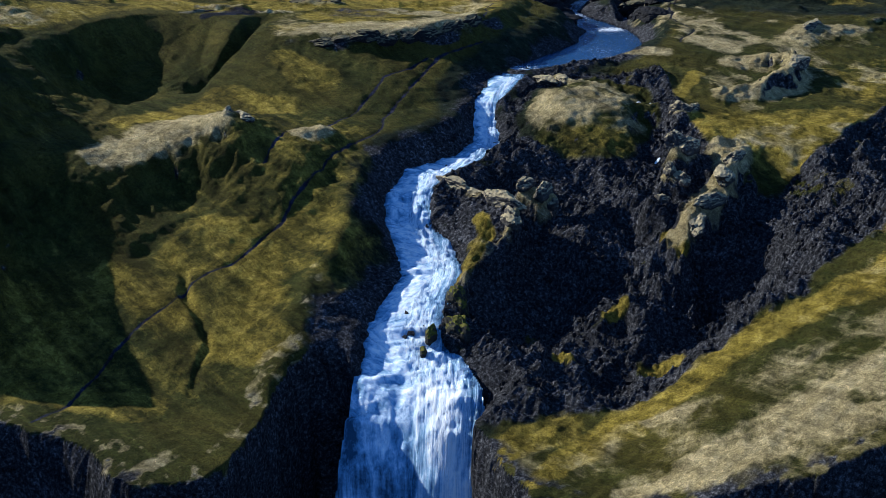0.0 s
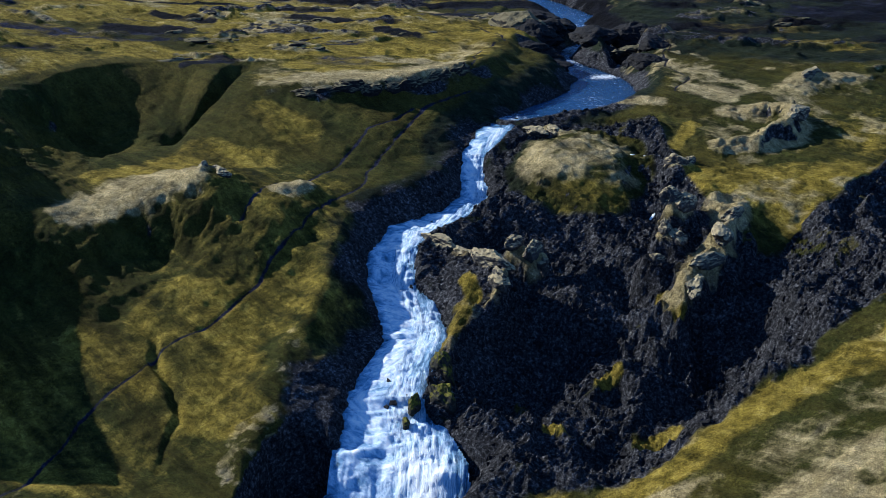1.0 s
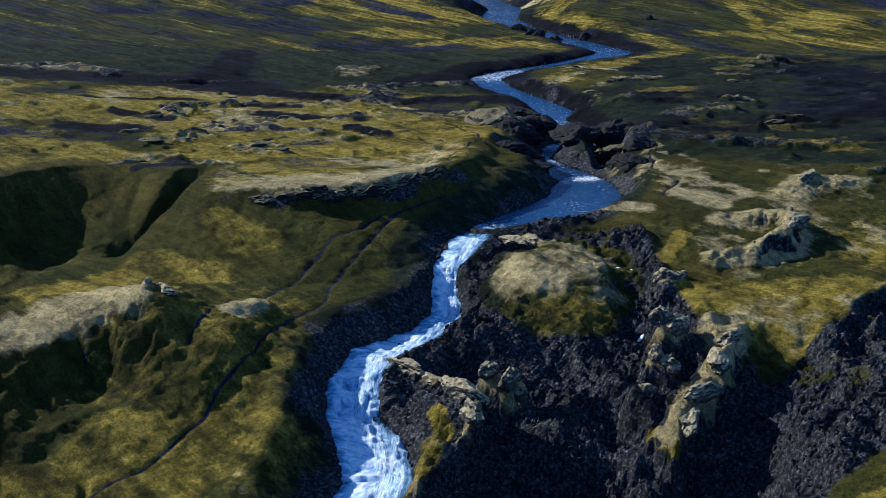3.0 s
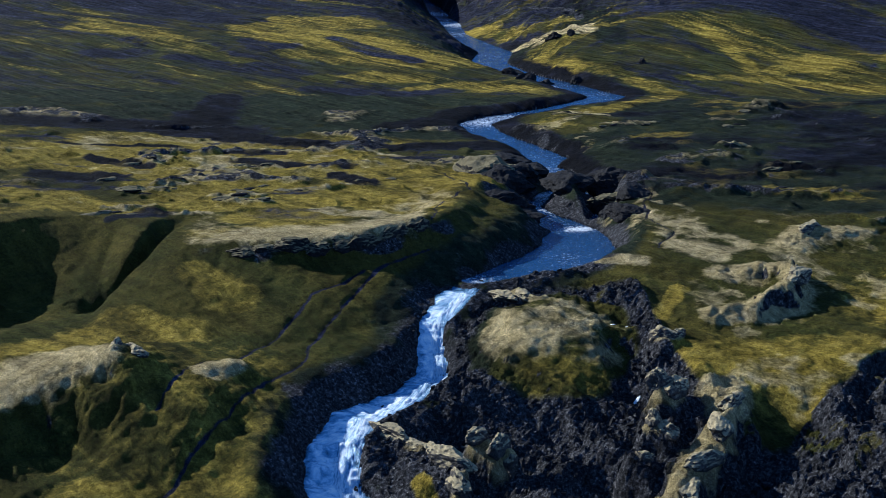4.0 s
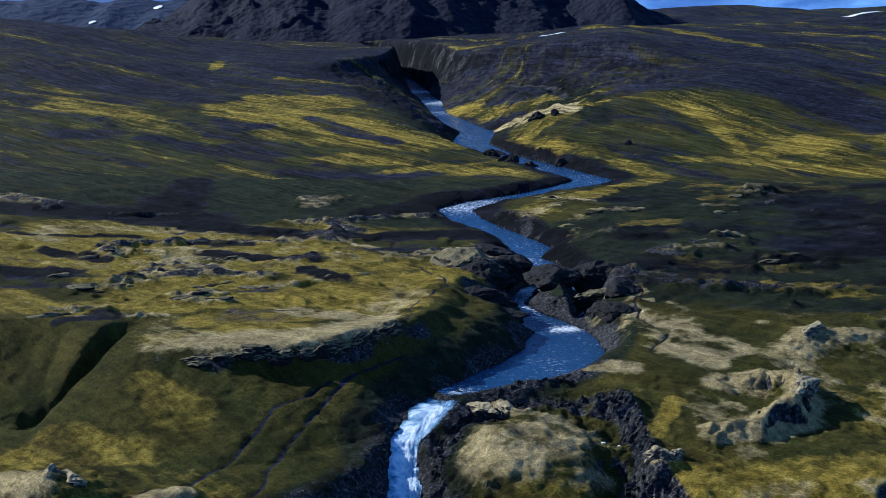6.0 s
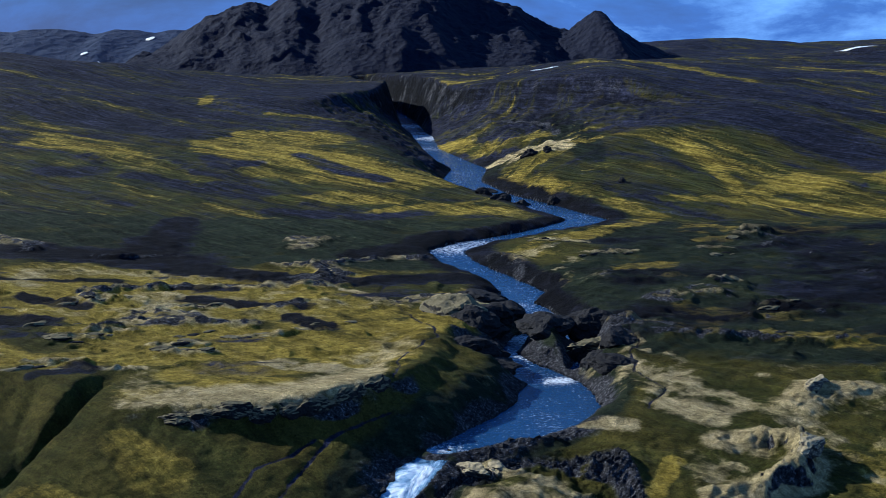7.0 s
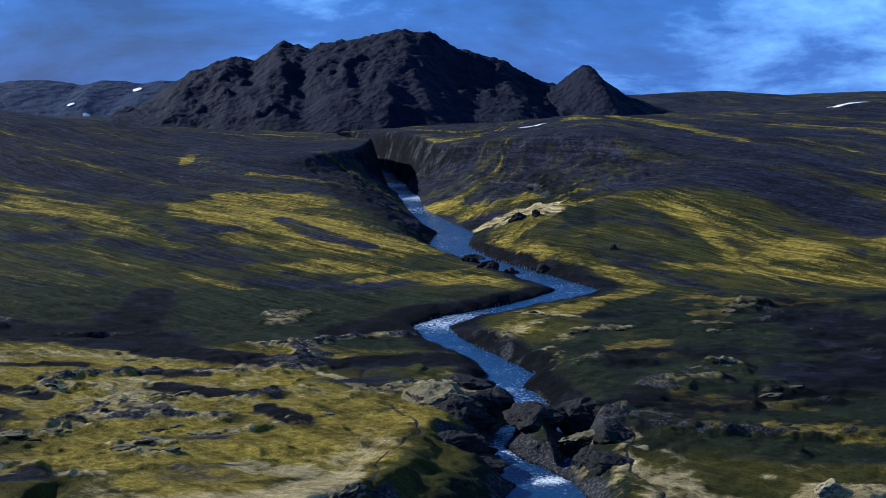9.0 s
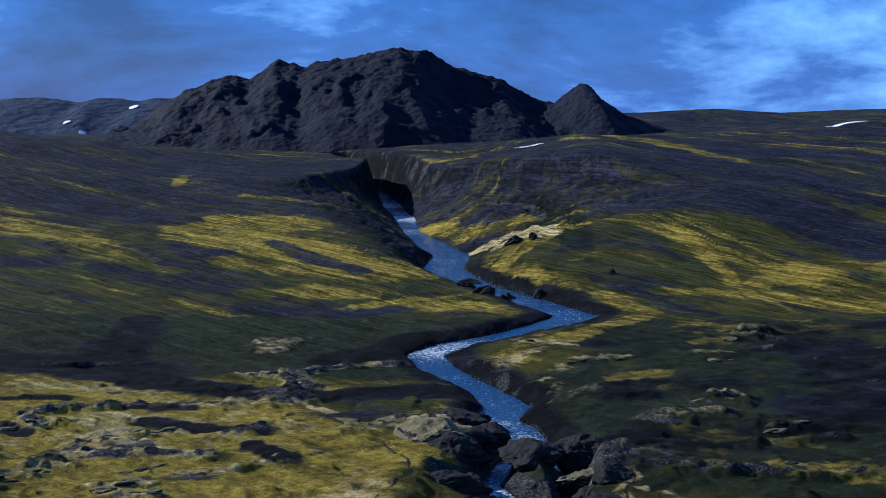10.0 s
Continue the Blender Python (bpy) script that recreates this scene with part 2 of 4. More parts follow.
def near(x, y, pts):
    """Distance to a line of points, and the further numbers of those points at the nearest place."""
    far = 45.0
    box = (x > min(p[0] for p in pts) - far) & (x < max(p[0] for p in pts) + far) & (y > min(p[1] for p in pts) - far) & (y < max(p[1] for p in pts) + far)
    if x.size > 5000 and len(pts[0]) < 6 and len(pts) < 22 and not box.all():
        got = [np.full(np.shape(x), 1e9)] + [np.full(np.shape(x), float(v)) for v in pts[0][2:]]
        if box.any():
            for g, v in zip(got, near(x[box], y[box], list(pts) + [pts[-1]])):
                g[box] = v
        return tuple(got)
    best = np.full(np.shape(x), 1e9)
    extra = [np.zeros(np.shape(x)) for _ in pts[0][2:]]
    for a, b in zip(pts, pts[1:]):
        dx, dy = b[0] - a[0], b[1] - a[1]
        t = np.clip(((x - a[0]) * dx + (y - a[1]) * dy) / max(dx * dx + dy * dy, 1e-9), 0, 1)
        d = np.hypot(x - a[0] - t * dx, y - a[1] - t * dy)
        m = d < best
        best = np.where(m, d, best)
        for k, e in enumerate(extra):
            extra[k] = np.where(m, a[2 + k] + t * (b[2 + k] - a[2 + k]), e)
    return (best, *extra)


# river: x, y, water level, half width
CASCADE = [(-11, -43, -28.5, 8), (-13, -35, -23.2, 6), (-14, -30, -21, 5), (-13, -24, -19, 4.3), (-11, -18, -17, 4.2), (-12.5, -12, -16, 4.5), (-16, -5, -13.5, 3.6),
           (-16.3, 2, -11, 3.8), (-14.5, 8, -9.4, 3.4), (-9, 14, -8.9, 3.0), (-5, 21.5, -8, 2.3), (-5.6, 29, -6, 2.0), (-6, 34, -3.5, 2.0), (-2.5, 40, -0.6, 3.0), (0, 47, 0, 2.4)]
POOL = [(0, 47, 0, 2.4), (6.5, 53.5, 0, 4.6), (13.5, 61, 0, 6.6), (17.5, 72, 0, 6.8), (17.3, 85, 0, 4.8), (10.5, 96, 0.2, 4.2), (9.4, 104, 0.5, 1.8), (12, 117, 0.8, 1.4), (18, 122.5, 0.9, 2.9)]
UPPER = [(18, 122.5, 0.9, 2.9), (15, 135, 1.1, 4.4), (11, 146.5, 1.2, 3.8), (12.6, 158, 1.3, 5.0), (8, 172, 1.4, 3.4), (2, 183.6, 1.5, 3.8), (-4, 197, 1.7, 4.4), (-7, 210, 1.8, 4.6),
         (-0.6, 220.5, 2.2, 4.4), (10, 229, 2.5, 4.6), (24, 245, 3.0, 5.2), (33, 259, 3.4, 6.0), (20, 282, 3.9, 6.0), (3.6, 312, 4.5, 5.5), (-8, 345, 5.2, 7.0), (-6, 379, 6.0, 6.8),
         (-13, 401, 6.4, 6.4), (-25, 449, 7.4, 3.6), (-32, 501, 8.6, 4.4), (-41, 554, 9.6, 5.0), (-46, 580, 11, 4), (-58, 615, 14, 4), (-82, 668, 18, 4)]
SIDE_CHANNEL = [(19.5, 121, 0.9, 1.0), (22.6, 108, 0.5, 0.9), (21.5, 92, 0.1, 1.2)]

FRONT_LEFT = [(-75, -29), (-60, -26), (-46, -25), (-33, -20.5), (-17, -14.6), (-5, -8.6), (5, -4.2), (20, -4.0), (32, -3), (45, -2.4), (52, 0.8), (60, 3.2), (80, 4.6)]
PLATEAU_LEFT = [(0, 6), (60, 6.3), (80, 5.4), (125, 5.2), (160, 3.4), (200, 2.2), (240, 4), (280, 6), (350, 12.5), (430, 18), (490, 25), (550, 24.5), (630, 30), (700, 30), (850, 24), (1100, 12), (1500, 0), (5000, -40)]
MIDDLE = [(-75, -27.5), (-60, -26), (-50, -25), (-41, -22), (-25, -20.5), (-12, -14.5), (0, -10.8), (12, -8.2), (19, -7.6), (32, -4.5), (42, -1.0), (52, 1), (70, 4.4), (100, 5.6)]
RIGHT = [(-80, -18), (-45, -14), (-34, -11.2), (-15, -8), (0, -5.6), (10, -2.4), (33, 0.2), (50, 1.8), (70, 4.2), (100, 5.8), (130, 5.2), (180, 4), (215, 5), (260, 4.5), (305, 10), (352, 16),
         (430, 26), (470, 32), (520, 33), (590, 37), (640, 42), (800, 36), (1000, 38), (1250, 38), (1600, 28), (2400, 0), (5000, -40)]
SCARP_EDGE = [(-400, -60), (-130, 15), (-96, 38), (-89, 47), (-83, 57), (-75, 63), (-69, 64), (-63, 62), (-58, 60), (-54, 55), (-47, 46.5), (-35, 46.5), (-25, 47), (-18, 49.5), (-13.5, 54.5), (-8.5, 60), (-5, 67), (-3, 77), (-1.5, 91), (2, 100), (60, 110)]
CANYON_EDGE = [(-600, -20), (-130, -50), (-64, -55), (-59, -56), (-51, -60), (-44, -66), (-36, -66), (-32, -62), (-30.5, -52), (-28.5, -43), (-26, -36.5), (-21, -36), (-19, -40), (-11, -41.5), (-3, -43), (-2, -51), (0, -57), (6, -65), (23, -71),
               (31, -70), (37, -72), (45, -70), (120, -75), (600, -40)]
RIVER_AXIS = [(-80, -8), (-30, -14), (0, -16), (20, -6), (45, -2), (60, 10), (85, 18), (110, 12), (135, 15), (170, 8), (210, 8), (260, 14), (340, -4), (450, -25), (550, -41), (680, -75), (5000, -75)]

# ridge and hill out of view, added to cast shade on the western slope
WEST_SHADE_RIDGE = [(-96, 40, 6, 9), (-93, 10, 3.5, 9), (-90, -14, 0.6, 8), (-86, -31, -1.6, 7)]
WEST_SHADE_HILL = [(-126, 70, 14, 12), (-123, 60, 15, 12), (-122, 43, 15, 11), (-122, 27, 26, 11), (-118, 8, 20, 11), (-113, -10, 10, 10), (-108, -26, 3, 9)]
WEST_SHOULDER = [(-130, 2, -1, 16), (-95, 4, -2, 12), (-80, 2, -3, 9), (-71, -1, -4.5, 6)]
# ridges: x, y, height of the crest, half width
PEAKED_MOUND = [(-66, 1, -5.5, 4), (-60, 8, -3, 5.5), (-53, 9.5, -1, 5.5), (-47.5, 8.5, 1.0, 4.2), (-43.5, 9, -0.9, 5), (-39, 8, -2.8, 5)]
SMALL_KNOLL = [(-34.5, 9, -2.6, 2.6), (-32.5, 10.5, -2.4, 2.6)]
CRATER_RIM = [(37.5, 30, 0.6, 2.6), (43, 30.5, 2.2, 2.6), (48, 34, 3.7, 2.4), (51.3, 42, 4.5, 2.2), (51, 47, 4.4, 2.2), (47, 49.5, 3.1, 2.4), (41, 48, 1.9, 2.6)]
EAST_MOUND = [(53, 61, 4.4, 3.4), (57.5, 67, 5.9, 3.6), (64, 68, 5.2, 3.4)]
TAN_RIDGE = [(36, 7, -1.8, 2.4), (34.5, -2, -3.6, 3.2), (31, -9, -6.0, 3.6), (28, -13.5, -8.6, 2.8)]
TWIN_KNOB = [(26.6, 3.2, -1.9, 2.2), (28.2, 3.8, -2.1, 2.0)]
LOWER_KNOB = [(25.0, -2.6, -5.0, 1.9), (26.2, -3.4, -5.3, 1.8)]
FOOT_KNOB = [(23.3, -7, -7.8, 1.6), (24.4, -7.6, -8.0, 1.5)]
DOME_LIP = [(3.6, 41.5, -0.4, 1.3), (7, 42, -0.1, 1.5), (10.5, 38.8, -1.0, 1.2)]
PALE_ROCK = [(28.0, 21.5, -0.9, 1.6), (30.4, 22.5, -0.8, 1.5)]
CLIFF_BAND = [(-12, 458, 16.4, 2.2), (2, 461, 18, 2.4), (14, 450, 17.6, 2.4), (25, 424, 16.4, 2.2), (28, 402, 13, 2)]
LOW_MOUNDS = [[(mx - 3.2, my, mz, 1.9), (mx + 3.0, my + 0.8, mz - 0.3, 1.9)] for mx, my, mz in ((20, 212, 4.4), (27, 207, 4.6), (32, 190, 5.9), (38, 193, 5.8), (72, 215, 7.2), (62, 198, 6.2), (56, 150, 6.6), (64, 127, 6.8), (76, 223, 7.8), (30, 236, 4.8))]
WEST_HUMPS = [[(mx - 4, my, mz, 1.5), (mx + 4, my + 1.5, mz - 0.2, 1.5)] for mx, my, mz in ((-36, 93, 6.0), (-47, 84, 6.6), (-57, 116, 6.4), (-69, 124, 6.6), (-66, 88, 6.8), (-62, 94, 6.4), (-50, 118, 6.0), (-75, 121, 6.6), (-28, 99, 5.8), (-64, 69, 6.8), (-53, 66, 6.8), (-44, 79, 6.6))]
LOW_KNOB = [(3, -2, -7.8, 1.6), (6.5, -4, -8.4, 1.5)]
FIN = [(-12, 8, -11.2, 1.9), (-6, 1.5, -9.6, 2.6), (-1, -6, -8.8, 3.0), (0.6, -11, -8.4, 2.8), (-1.5, -14.5, -13.0, 2.6), (-5, -19, -15.8, 1.8), (-6, -24, -17.6, 1.6)]
DARK_BAR = [(3, 45.5, 0.2, 2.0), (12, 50, 1.4, 2.6), (21, 54, 1.3, 2.4), (27, 53, 1.1, 2.6)]
SPUR = [(-62, 62, 4.2, 3.6), (-60.5, 54, 1.4, 3.0), (-60, 49.5, -1.6, 2.4)]
LOWER_SPUR = [(-24.5, 6, -5.6, 2.6), (-25, -6, -8.6, 3.0), (-25.5, -16, -11.6, 3.4), (-27.5, -26, -15.6, 3.6), (-28.5, -34, -18.8, 3.0), (-29, -40, -21.4, 2.4)]
SLAB_FAR = [(6, 379, 7.6, 5), (16, 378, 9, 6.5), (27, 369, 10, 5)]
SLAB_NEAR = [(14, 362, 7.0, 4.5), (27, 354, 8.6, 5)]
# gullies: x, y, depth, half width
GULLY = [(-57, -17, 0.4, 0.9), (-52, -19, 0.6, 0.8), (-48, -22, 0.8, 0.7), (-47, -27, 0.8, 0.7), (-43, -32, 0.8, 0.7), (-41, -37, 0.6, 0.7), (-41, -46, 0.4, 0.8)]
NOTCH = [(-53, 62, 0.8, 1.6), (-54.7, 57, 2.6, 1.6), (-55.2, 50, 3.4, 1.8), (-57.5, 45, 3.0, 2.2), (-61, 41, 1.8, 3.0)]
SEEP = [(-42, 4, 0.3, 1.4), (-47, -6, 0.5, 1.6), (-52, -13, 0.7, 1.6), (-56, -18, 0.8, 1.8)]
# footpaths: x, y
PATHS = [
    [(-8, 53), (-13, 47), (-17, 40), (-21, 30), (-23.3, 22), (-23.5, 17), (-26, 12), (-29, 5), (-33, -2), (-35.5, -11), (-40, -18), (-46, -24), (-52, -34), (-55, -42), (-58, -50), (-61, -54)],
    [(-17, 43), (-25, 35), (-29, 24), (-33, 16), (-37, 12), (-38.5, 6), (-40, 0)],
    [(-17, 150), (-17, 138), (-14, 124), (-9, 113), (-4, 100), (-3, 90), (-6, 82), (-9, 74), (-8, 60)],
    [(24, 135), (27, 120), (31, 108), (33, 95), (30, 88), (31, 78), (34, 68), (31, 60)],
]


# patches of cover: lines of x, y and half width
GOLD_WEST = [[(-99, 382, 16), (-66, 339, 22), (-41, 316, 18), (-23, 302, 6)], [(-94, 402, 10), (-61, 387, 13)], [(-178, 388, 9), (-143, 360, 10), (-115, 331, 8), (-94, 309, 5)],
             [(-63, 281, 5.5), (-43, 283, 10), (-30, 280, 7)], [(-133, 485, 3), (-140, 552, 5.2)], [(-98, 457, 2.5), (-54, 437, 7)], [(-28, 261, 7.9), (-9, 268, 11), (11, 263, 6.8)]]
GOLD_PLATEAU = [[(-120, 112, 14), (-82, 126, 12), (-59, 139, 12), (-35, 129, 10), (-17, 117, 6.6)], [(-66, 93, 6.7), (-42, 92, 8.9), (-17, 87, 7)], [(-110, 84, 14), (-84, 78, 9)], [(-40, 66, 6), (-26, 70, 6)]]
GOLD_EAST = [[(71, 356, 2.8), (79, 325, 3.7), (82, 289, 3)], [(59, 281, 4.6), (88, 278, 5.7), (119, 262, 6.9), (170, 250, 8)], [(90, 290, 6), (114, 306, 11), (131, 298, 13), (180, 292, 14)], [(1, 330, 10), (25, 300, 5), (38, 289, 5), (52, 260, 6)],
             [(-20, 454, 5.2), (2, 404, 6), (15, 402, 10)], [(88, 632, 8), (114, 449, 4.5), (156, 394, 4.9)], [(70, 678, 6.9), (97, 532, 8)], [(43, 397, 6.4), (62, 392, 8.1)], [(8, 191, 4.4), (28, 218, 4.4), (51, 253, 4)], [(37, 171, 4.1), (46, 179, 3.5)]]
ASH_EAST = [[(52, 384, 16), (79, 397, 26), (105, 388, 20), (124, 353, 14), (136, 324, 14), (190, 330, 16)], [(32, 507, 8.3), (70, 482, 10)], [(76, 468, 12), (127, 424, 16), (161, 411, 17)], [(90, 204, 14), (98, 188, 27), (130, 180, 30)],
            [(79, 146, 16), (87, 147, 24), (120, 150, 28)], [(21, 508, 4.5), (52, 465, 11)]]
ASH_WEST = [[(-208, 471, 18), (-165, 443, 20), (-124, 407, 15)], [(-283, 674, 14), (-180, 602, 16), (-92, 496, 24)], [(-102, 351, 3.1), (-91, 331, 8.5), (-82, 334, 5.6)], [(-120, 316, 4.8), (-101, 307, 4.1)], [(-151, 325, 8.7), (-140, 324, 9.9)],
            [(-115, 272, 3.1), (-106, 264, 1.8)], [(-68, 350, 2.8), (-53, 330, 5.2), (-32, 309, 3.2)], [(-60, 261, 6.2), (-33, 253, 6.9), (-18, 261, 5.4)]]
ASH_STREAM = [[(-200, 192, 13), (-105, 188, 15), (-76, 186, 15)], [(-84, 196, 10), (-84, 227, 8), (-86, 247, 5)], [(-78, 186, 10), (-60, 166, 9), (-39, 154, 8), (-22, 156, 7), (-4, 163, 8)], [(-27, 199, 9.1), (-17, 209, 8.7), (-10, 227, 4)]]
ASH_PLATEAU = [[(-90, 101, 5), (-76, 102, 3.8)], [(-54, 126, 6), (-31, 119, 3)], [(-61, 140, 1.6), (-49, 140, 1.6)], [(-64, 63, 2.4), (-58, 66, 3.7)], [(-32, 111, 3), (-25, 102, 3.5)], [(-86, 122, 3), (-74, 116, 2.4)], [(-100, 142, 3), (-76, 146, 2.6)]]
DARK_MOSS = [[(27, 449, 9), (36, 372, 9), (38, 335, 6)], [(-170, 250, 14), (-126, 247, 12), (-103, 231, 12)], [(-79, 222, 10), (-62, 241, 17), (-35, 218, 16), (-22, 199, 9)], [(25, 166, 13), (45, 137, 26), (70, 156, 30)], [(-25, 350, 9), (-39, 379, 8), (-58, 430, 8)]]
DRY_SPOTS = [[(-25, 144, 1.7), (-14, 124, 1.8)], [(-65, 114, 4), (-53, 110, 3.6)], [(-28, 74, 3.2), (-20, 71, 3.5)], [(-46, 48, 1.6), (-27, 50.5, 2.2), (-18, 57, 2.6), (-13, 66, 2)], [(30, 79, 1.8), (34, 65, 3), (40, 56, 3)], [(25, 101, 2.6), (31, 95, 2.7)],
             [(28, 111, 3), (33, 109, 2)], [(25, -65, 4.4), (34, -62, 6.6), (47, -60, 8), (60, -58, 9)], [(21, -66, 2), (16, -65, 1.7)], [(20, -52, 1.6), (24, -52, 1.9)]]
MOSS_SLOPE = [[(6, -62, 1.7), (17, -51, 3.3), (27, -45, 3.6), (39, -40, 2.5), (50, -37, 3.4), (62, -33, 4)], [(2, -56, 3), (9, -51, 2.8)], [(44, -21, 3), (53, -23, 2.5)], [(33, 16, 5.4), (44, 15, 5.8), (56, 18, 5)], [(33, 41, 1.9), (28, 29, 1.3)]]
MOSS_BANK = [[(-59, -23, 3), (-48, -30, 5)], [(-46, -17, 7), (-39, -15, 5), (-36, -31, 5)], [(-40, -37, 3.6), (-32, -37, 3.6)], [(-67, 16, 4), (-54, 24, 8), (-44, 24, 5)], [(-45, 40, 3), (-38, 34, 5)], [(-68, -46, 2), (-59, -48, 3), (-47, -49, 4)]]
MOSS_ON_LAVA = [[(15, -25, 1.0), (17, -24, 1.3)], [(25, -13, 1.4), (26.5, -16, 1.2)], [(8, -33, 0.9), (12, -34, 1.0)], [(20, -36, 1.2), (24, -35, 1.4)], [(-5, -8, 1.0), (-3, -12, 1.3)]]
ROCK_RUNS = [[(-2, -42, 1.6), (6, -39, 1.2), (16, -33, 1.3), (24, -29, 1.3)]]


# foot of the lava tract: x, and y at that x
LAVA_FOOT = ((-5, 2, 9, 18, 24, 31, 40, 48, 55, 63, 80), (-49, -49, -48, -47, -44, -42, -36, -27, -21, -13, 5))


def bump_line(h, x, y, pts, sharp=1.6, craggy=0.0, blunt=1.7):
    """Raise the ground to a crest along a line, rounded off over its half width."""
    d, top, w, cx = near(x, y, [(*p, p[0]) for p in pts])
    m = d < 6 * w
    if not m.any():
        return h
    xs, ys = x[m], y[m]
    if craggy > 0.9:
        # broken rock: a broad western face and a sheer eastern one
        w[m] *= 1.30 - 0.80 * ease(-0.6, 0.8, xs - cx[m]) + 0.25 * rumple(xs, ys, 1.8, 2, 16)
    ds = d[m] / (w[m] * (1 + (0.35 + 0.2 * craggy) * rumple(xs, ys, 4.0, 4, 17, False, 0.6)))
    k = np.exp(-np.power(ds, blunt) / sharp)
    rough = craggy * (1.0 * rumple(xs, ys, 3.2, 4, 19, True, 0.62) + 0.5 * rumple(xs, ys, 7, 2, 20) - 0.4) + 0.10 * rumple(xs, ys, 3.0, 3, 18)
    out = h.copy()
    out[m] = np.maximum(h[m], h[m] + (top[m] + rough - h[m]) * k)
    return out


def crest_lines(x, y):
    """Low broken ridges of rock that cross the moor."""
    bx, by = x + 5 * rumple(x, y, 22, 3, 66), y + 5 * rumple(x, y, 22, 3, 67)
    line = ease(0.70, 0.97, 1 - np.abs(rumple(0.55 * bx + 0.25 * by, by - 0.35 * bx, 21, 1, 68)) * 1.3)
    broken = ease(-0.05, 0.35, rumple(x, y, 15, 2, 69))
    return line * broken * ease(66, 80, y) * ease(260, 200, y)


def land(x, y):
    """Height of the ground, and its cover: dry grass, bright moss, lava, ash."""
    wx = x + 1.3 * rumple(x, y, 11, 3, 11) + 0.4 * rumple(x, y, 2.6, 2, 12)
    wy = y + 1.3 * rumple(x, y, 11, 3, 21) + 0.4 * rumple(x, y, 2.6, 2, 22)
    front, plat = profile(wy, FRONT_LEFT), profile(wy, PLATEAU_LEFT, 10)
    mid, right = profile(wy, MIDDLE), profile(wy, RIGHT, 6)
    # left side: scarp between the lower slope and the plateau
    ex, ey = zip(*SCARP_EDGE)
    edge = np.interp(wx, ex, ey)
    sd = np.sign(wy - edge) * np.minimum(near(wx, wy, [*SCARP_EDGE, SCARP_EDGE[-1], SCARP_EDGE[-1]])[0], np.abs(wy - edge))
    lip = plat + (0.4 * ease(-70, -30, x) + 1.3 * ease(-32, -13, x)) * np.exp(-np.square((sd - 1) / 6)) - 1.0 * ease(-32, -48, x) * ease(-58, -50, x) * np.exp(-np.square(sd / 9))
    step = 0.26 * ease(-52, -26, wx) * (1 + 0.3 * rumple(x, y, 9, 2, 26))
    run_out = np.power(1 - np.clip((-sd - 0.4) / np.interp(wx, (-95, -63, -56, -30, -8), (9, 9, 26, 25, 17)), 0, 1), np.interp(wx, (-60, -35, -20), (1.6, 1.35, 1.0)))
    left = front + (lip - front) * (step * ease(-3.6, 0.4, sd + 0.5 * rumple(x, y, 7, 3, 25)) + (1 - step) * run_out)
    left += np.where(x < -60, ease(-60, -160, x) * 5 * ease(-10, 30, y) * (1 - ease(120, 260, y)), 0) + ease(-120, -300, x) * 8 * ease(380, 580, y) * ease(1100, 700, y)
    left -= 2.2 * ease(-44, -24, wx) * ease(-32, -16, wy) * ease(20, 7, wy)
    # right side: the slope climbs away from the cascade
    right = right + np.where(wy < 5, (np.clip(wx, 5, 60) - 40) * 0.36 * ease(5, -25, wy), 0)
    right += ease(60, 220, x) * (2.5 + 5 * ease(150, 500, y)) * ease(20, 80, y)
    right -= 9 * ease(70, -10, x) * ease(415, 470, y) * ease(850, 650, y)
    right += 3.0 * ease(130, 40, np.hypot(x - 70, (y - 470) * 0.8)) * 2
    axis = np.interp(y, *zip(*RIVER_AXIS))
    rise = np.interp(wy, (-60, 3, 4, 10, 20, 30, 46), (40, 36, 35.5, 32.5, 29.5, 27.5, 25))
    to_right = ease(24, 44, wx - ease(0, 40, wy) * 2 + 18 * ease(-20, -55, wy))
    to_right += (ease(-8, 1.0, wx - rise) - to_right) * ease(-4, 8, wy)
    east = np.where(wy < 75, mid + (right - mid) * np.where(wy > 52, np.maximum(to_right, ease(52, 75, wy)), to_right), right)
    side = ease(-9, 9, wx - axis)
    side = np.where(y > 120, ease(-16, 16, wx - axis), side)
    h = left + (east - left) * side
    h += (0.9 * rumple(x, y, 38, 4, 31) + 0.35 * rumple(x, y, 9, 3, 33)) * (0.6 + 0.9 * ease(60, 220, y)) * ease(-60, -30, y)
    h += 7 * rumple(x, y, 170, 3, 41) * ease(260, 520, y) + 5 * rumple(x, y, 80, 3, 43, False, 0.4) * ease(380, 700, y)
    far = ease(900, 2500, np.hypot(x, y))
    h += far * 12 * rumple(x, y, 500, 4, 47)
    # lava tract between the cascade and the right slope
    border = np.interp(wx, LAVA_FOOT[0], LAVA_FOOT[1])
    reach = np.interp(wy, (-60, 3, 4, 10, 20, 30, 46), (40, 36, 35.5, 32.5, 29.5, 27.5, 25))
    line = np.interp(wx, (30, 34, 42, 47, 53, 63, 80, 110), (-6, -4, -3, 5, 11, 23, 38, 60))
    lava = np.maximum(ease(47, 43, wy) * ease(1.2, -1.2, wx - reach), ease(1.5, -1.5, wy - line) * ease(32, 35, wx)) * ease(-2.0, 1.5, wy - border + 4.2 * rumple(x, y, 10, 5, 55, False, 0.65)) * side
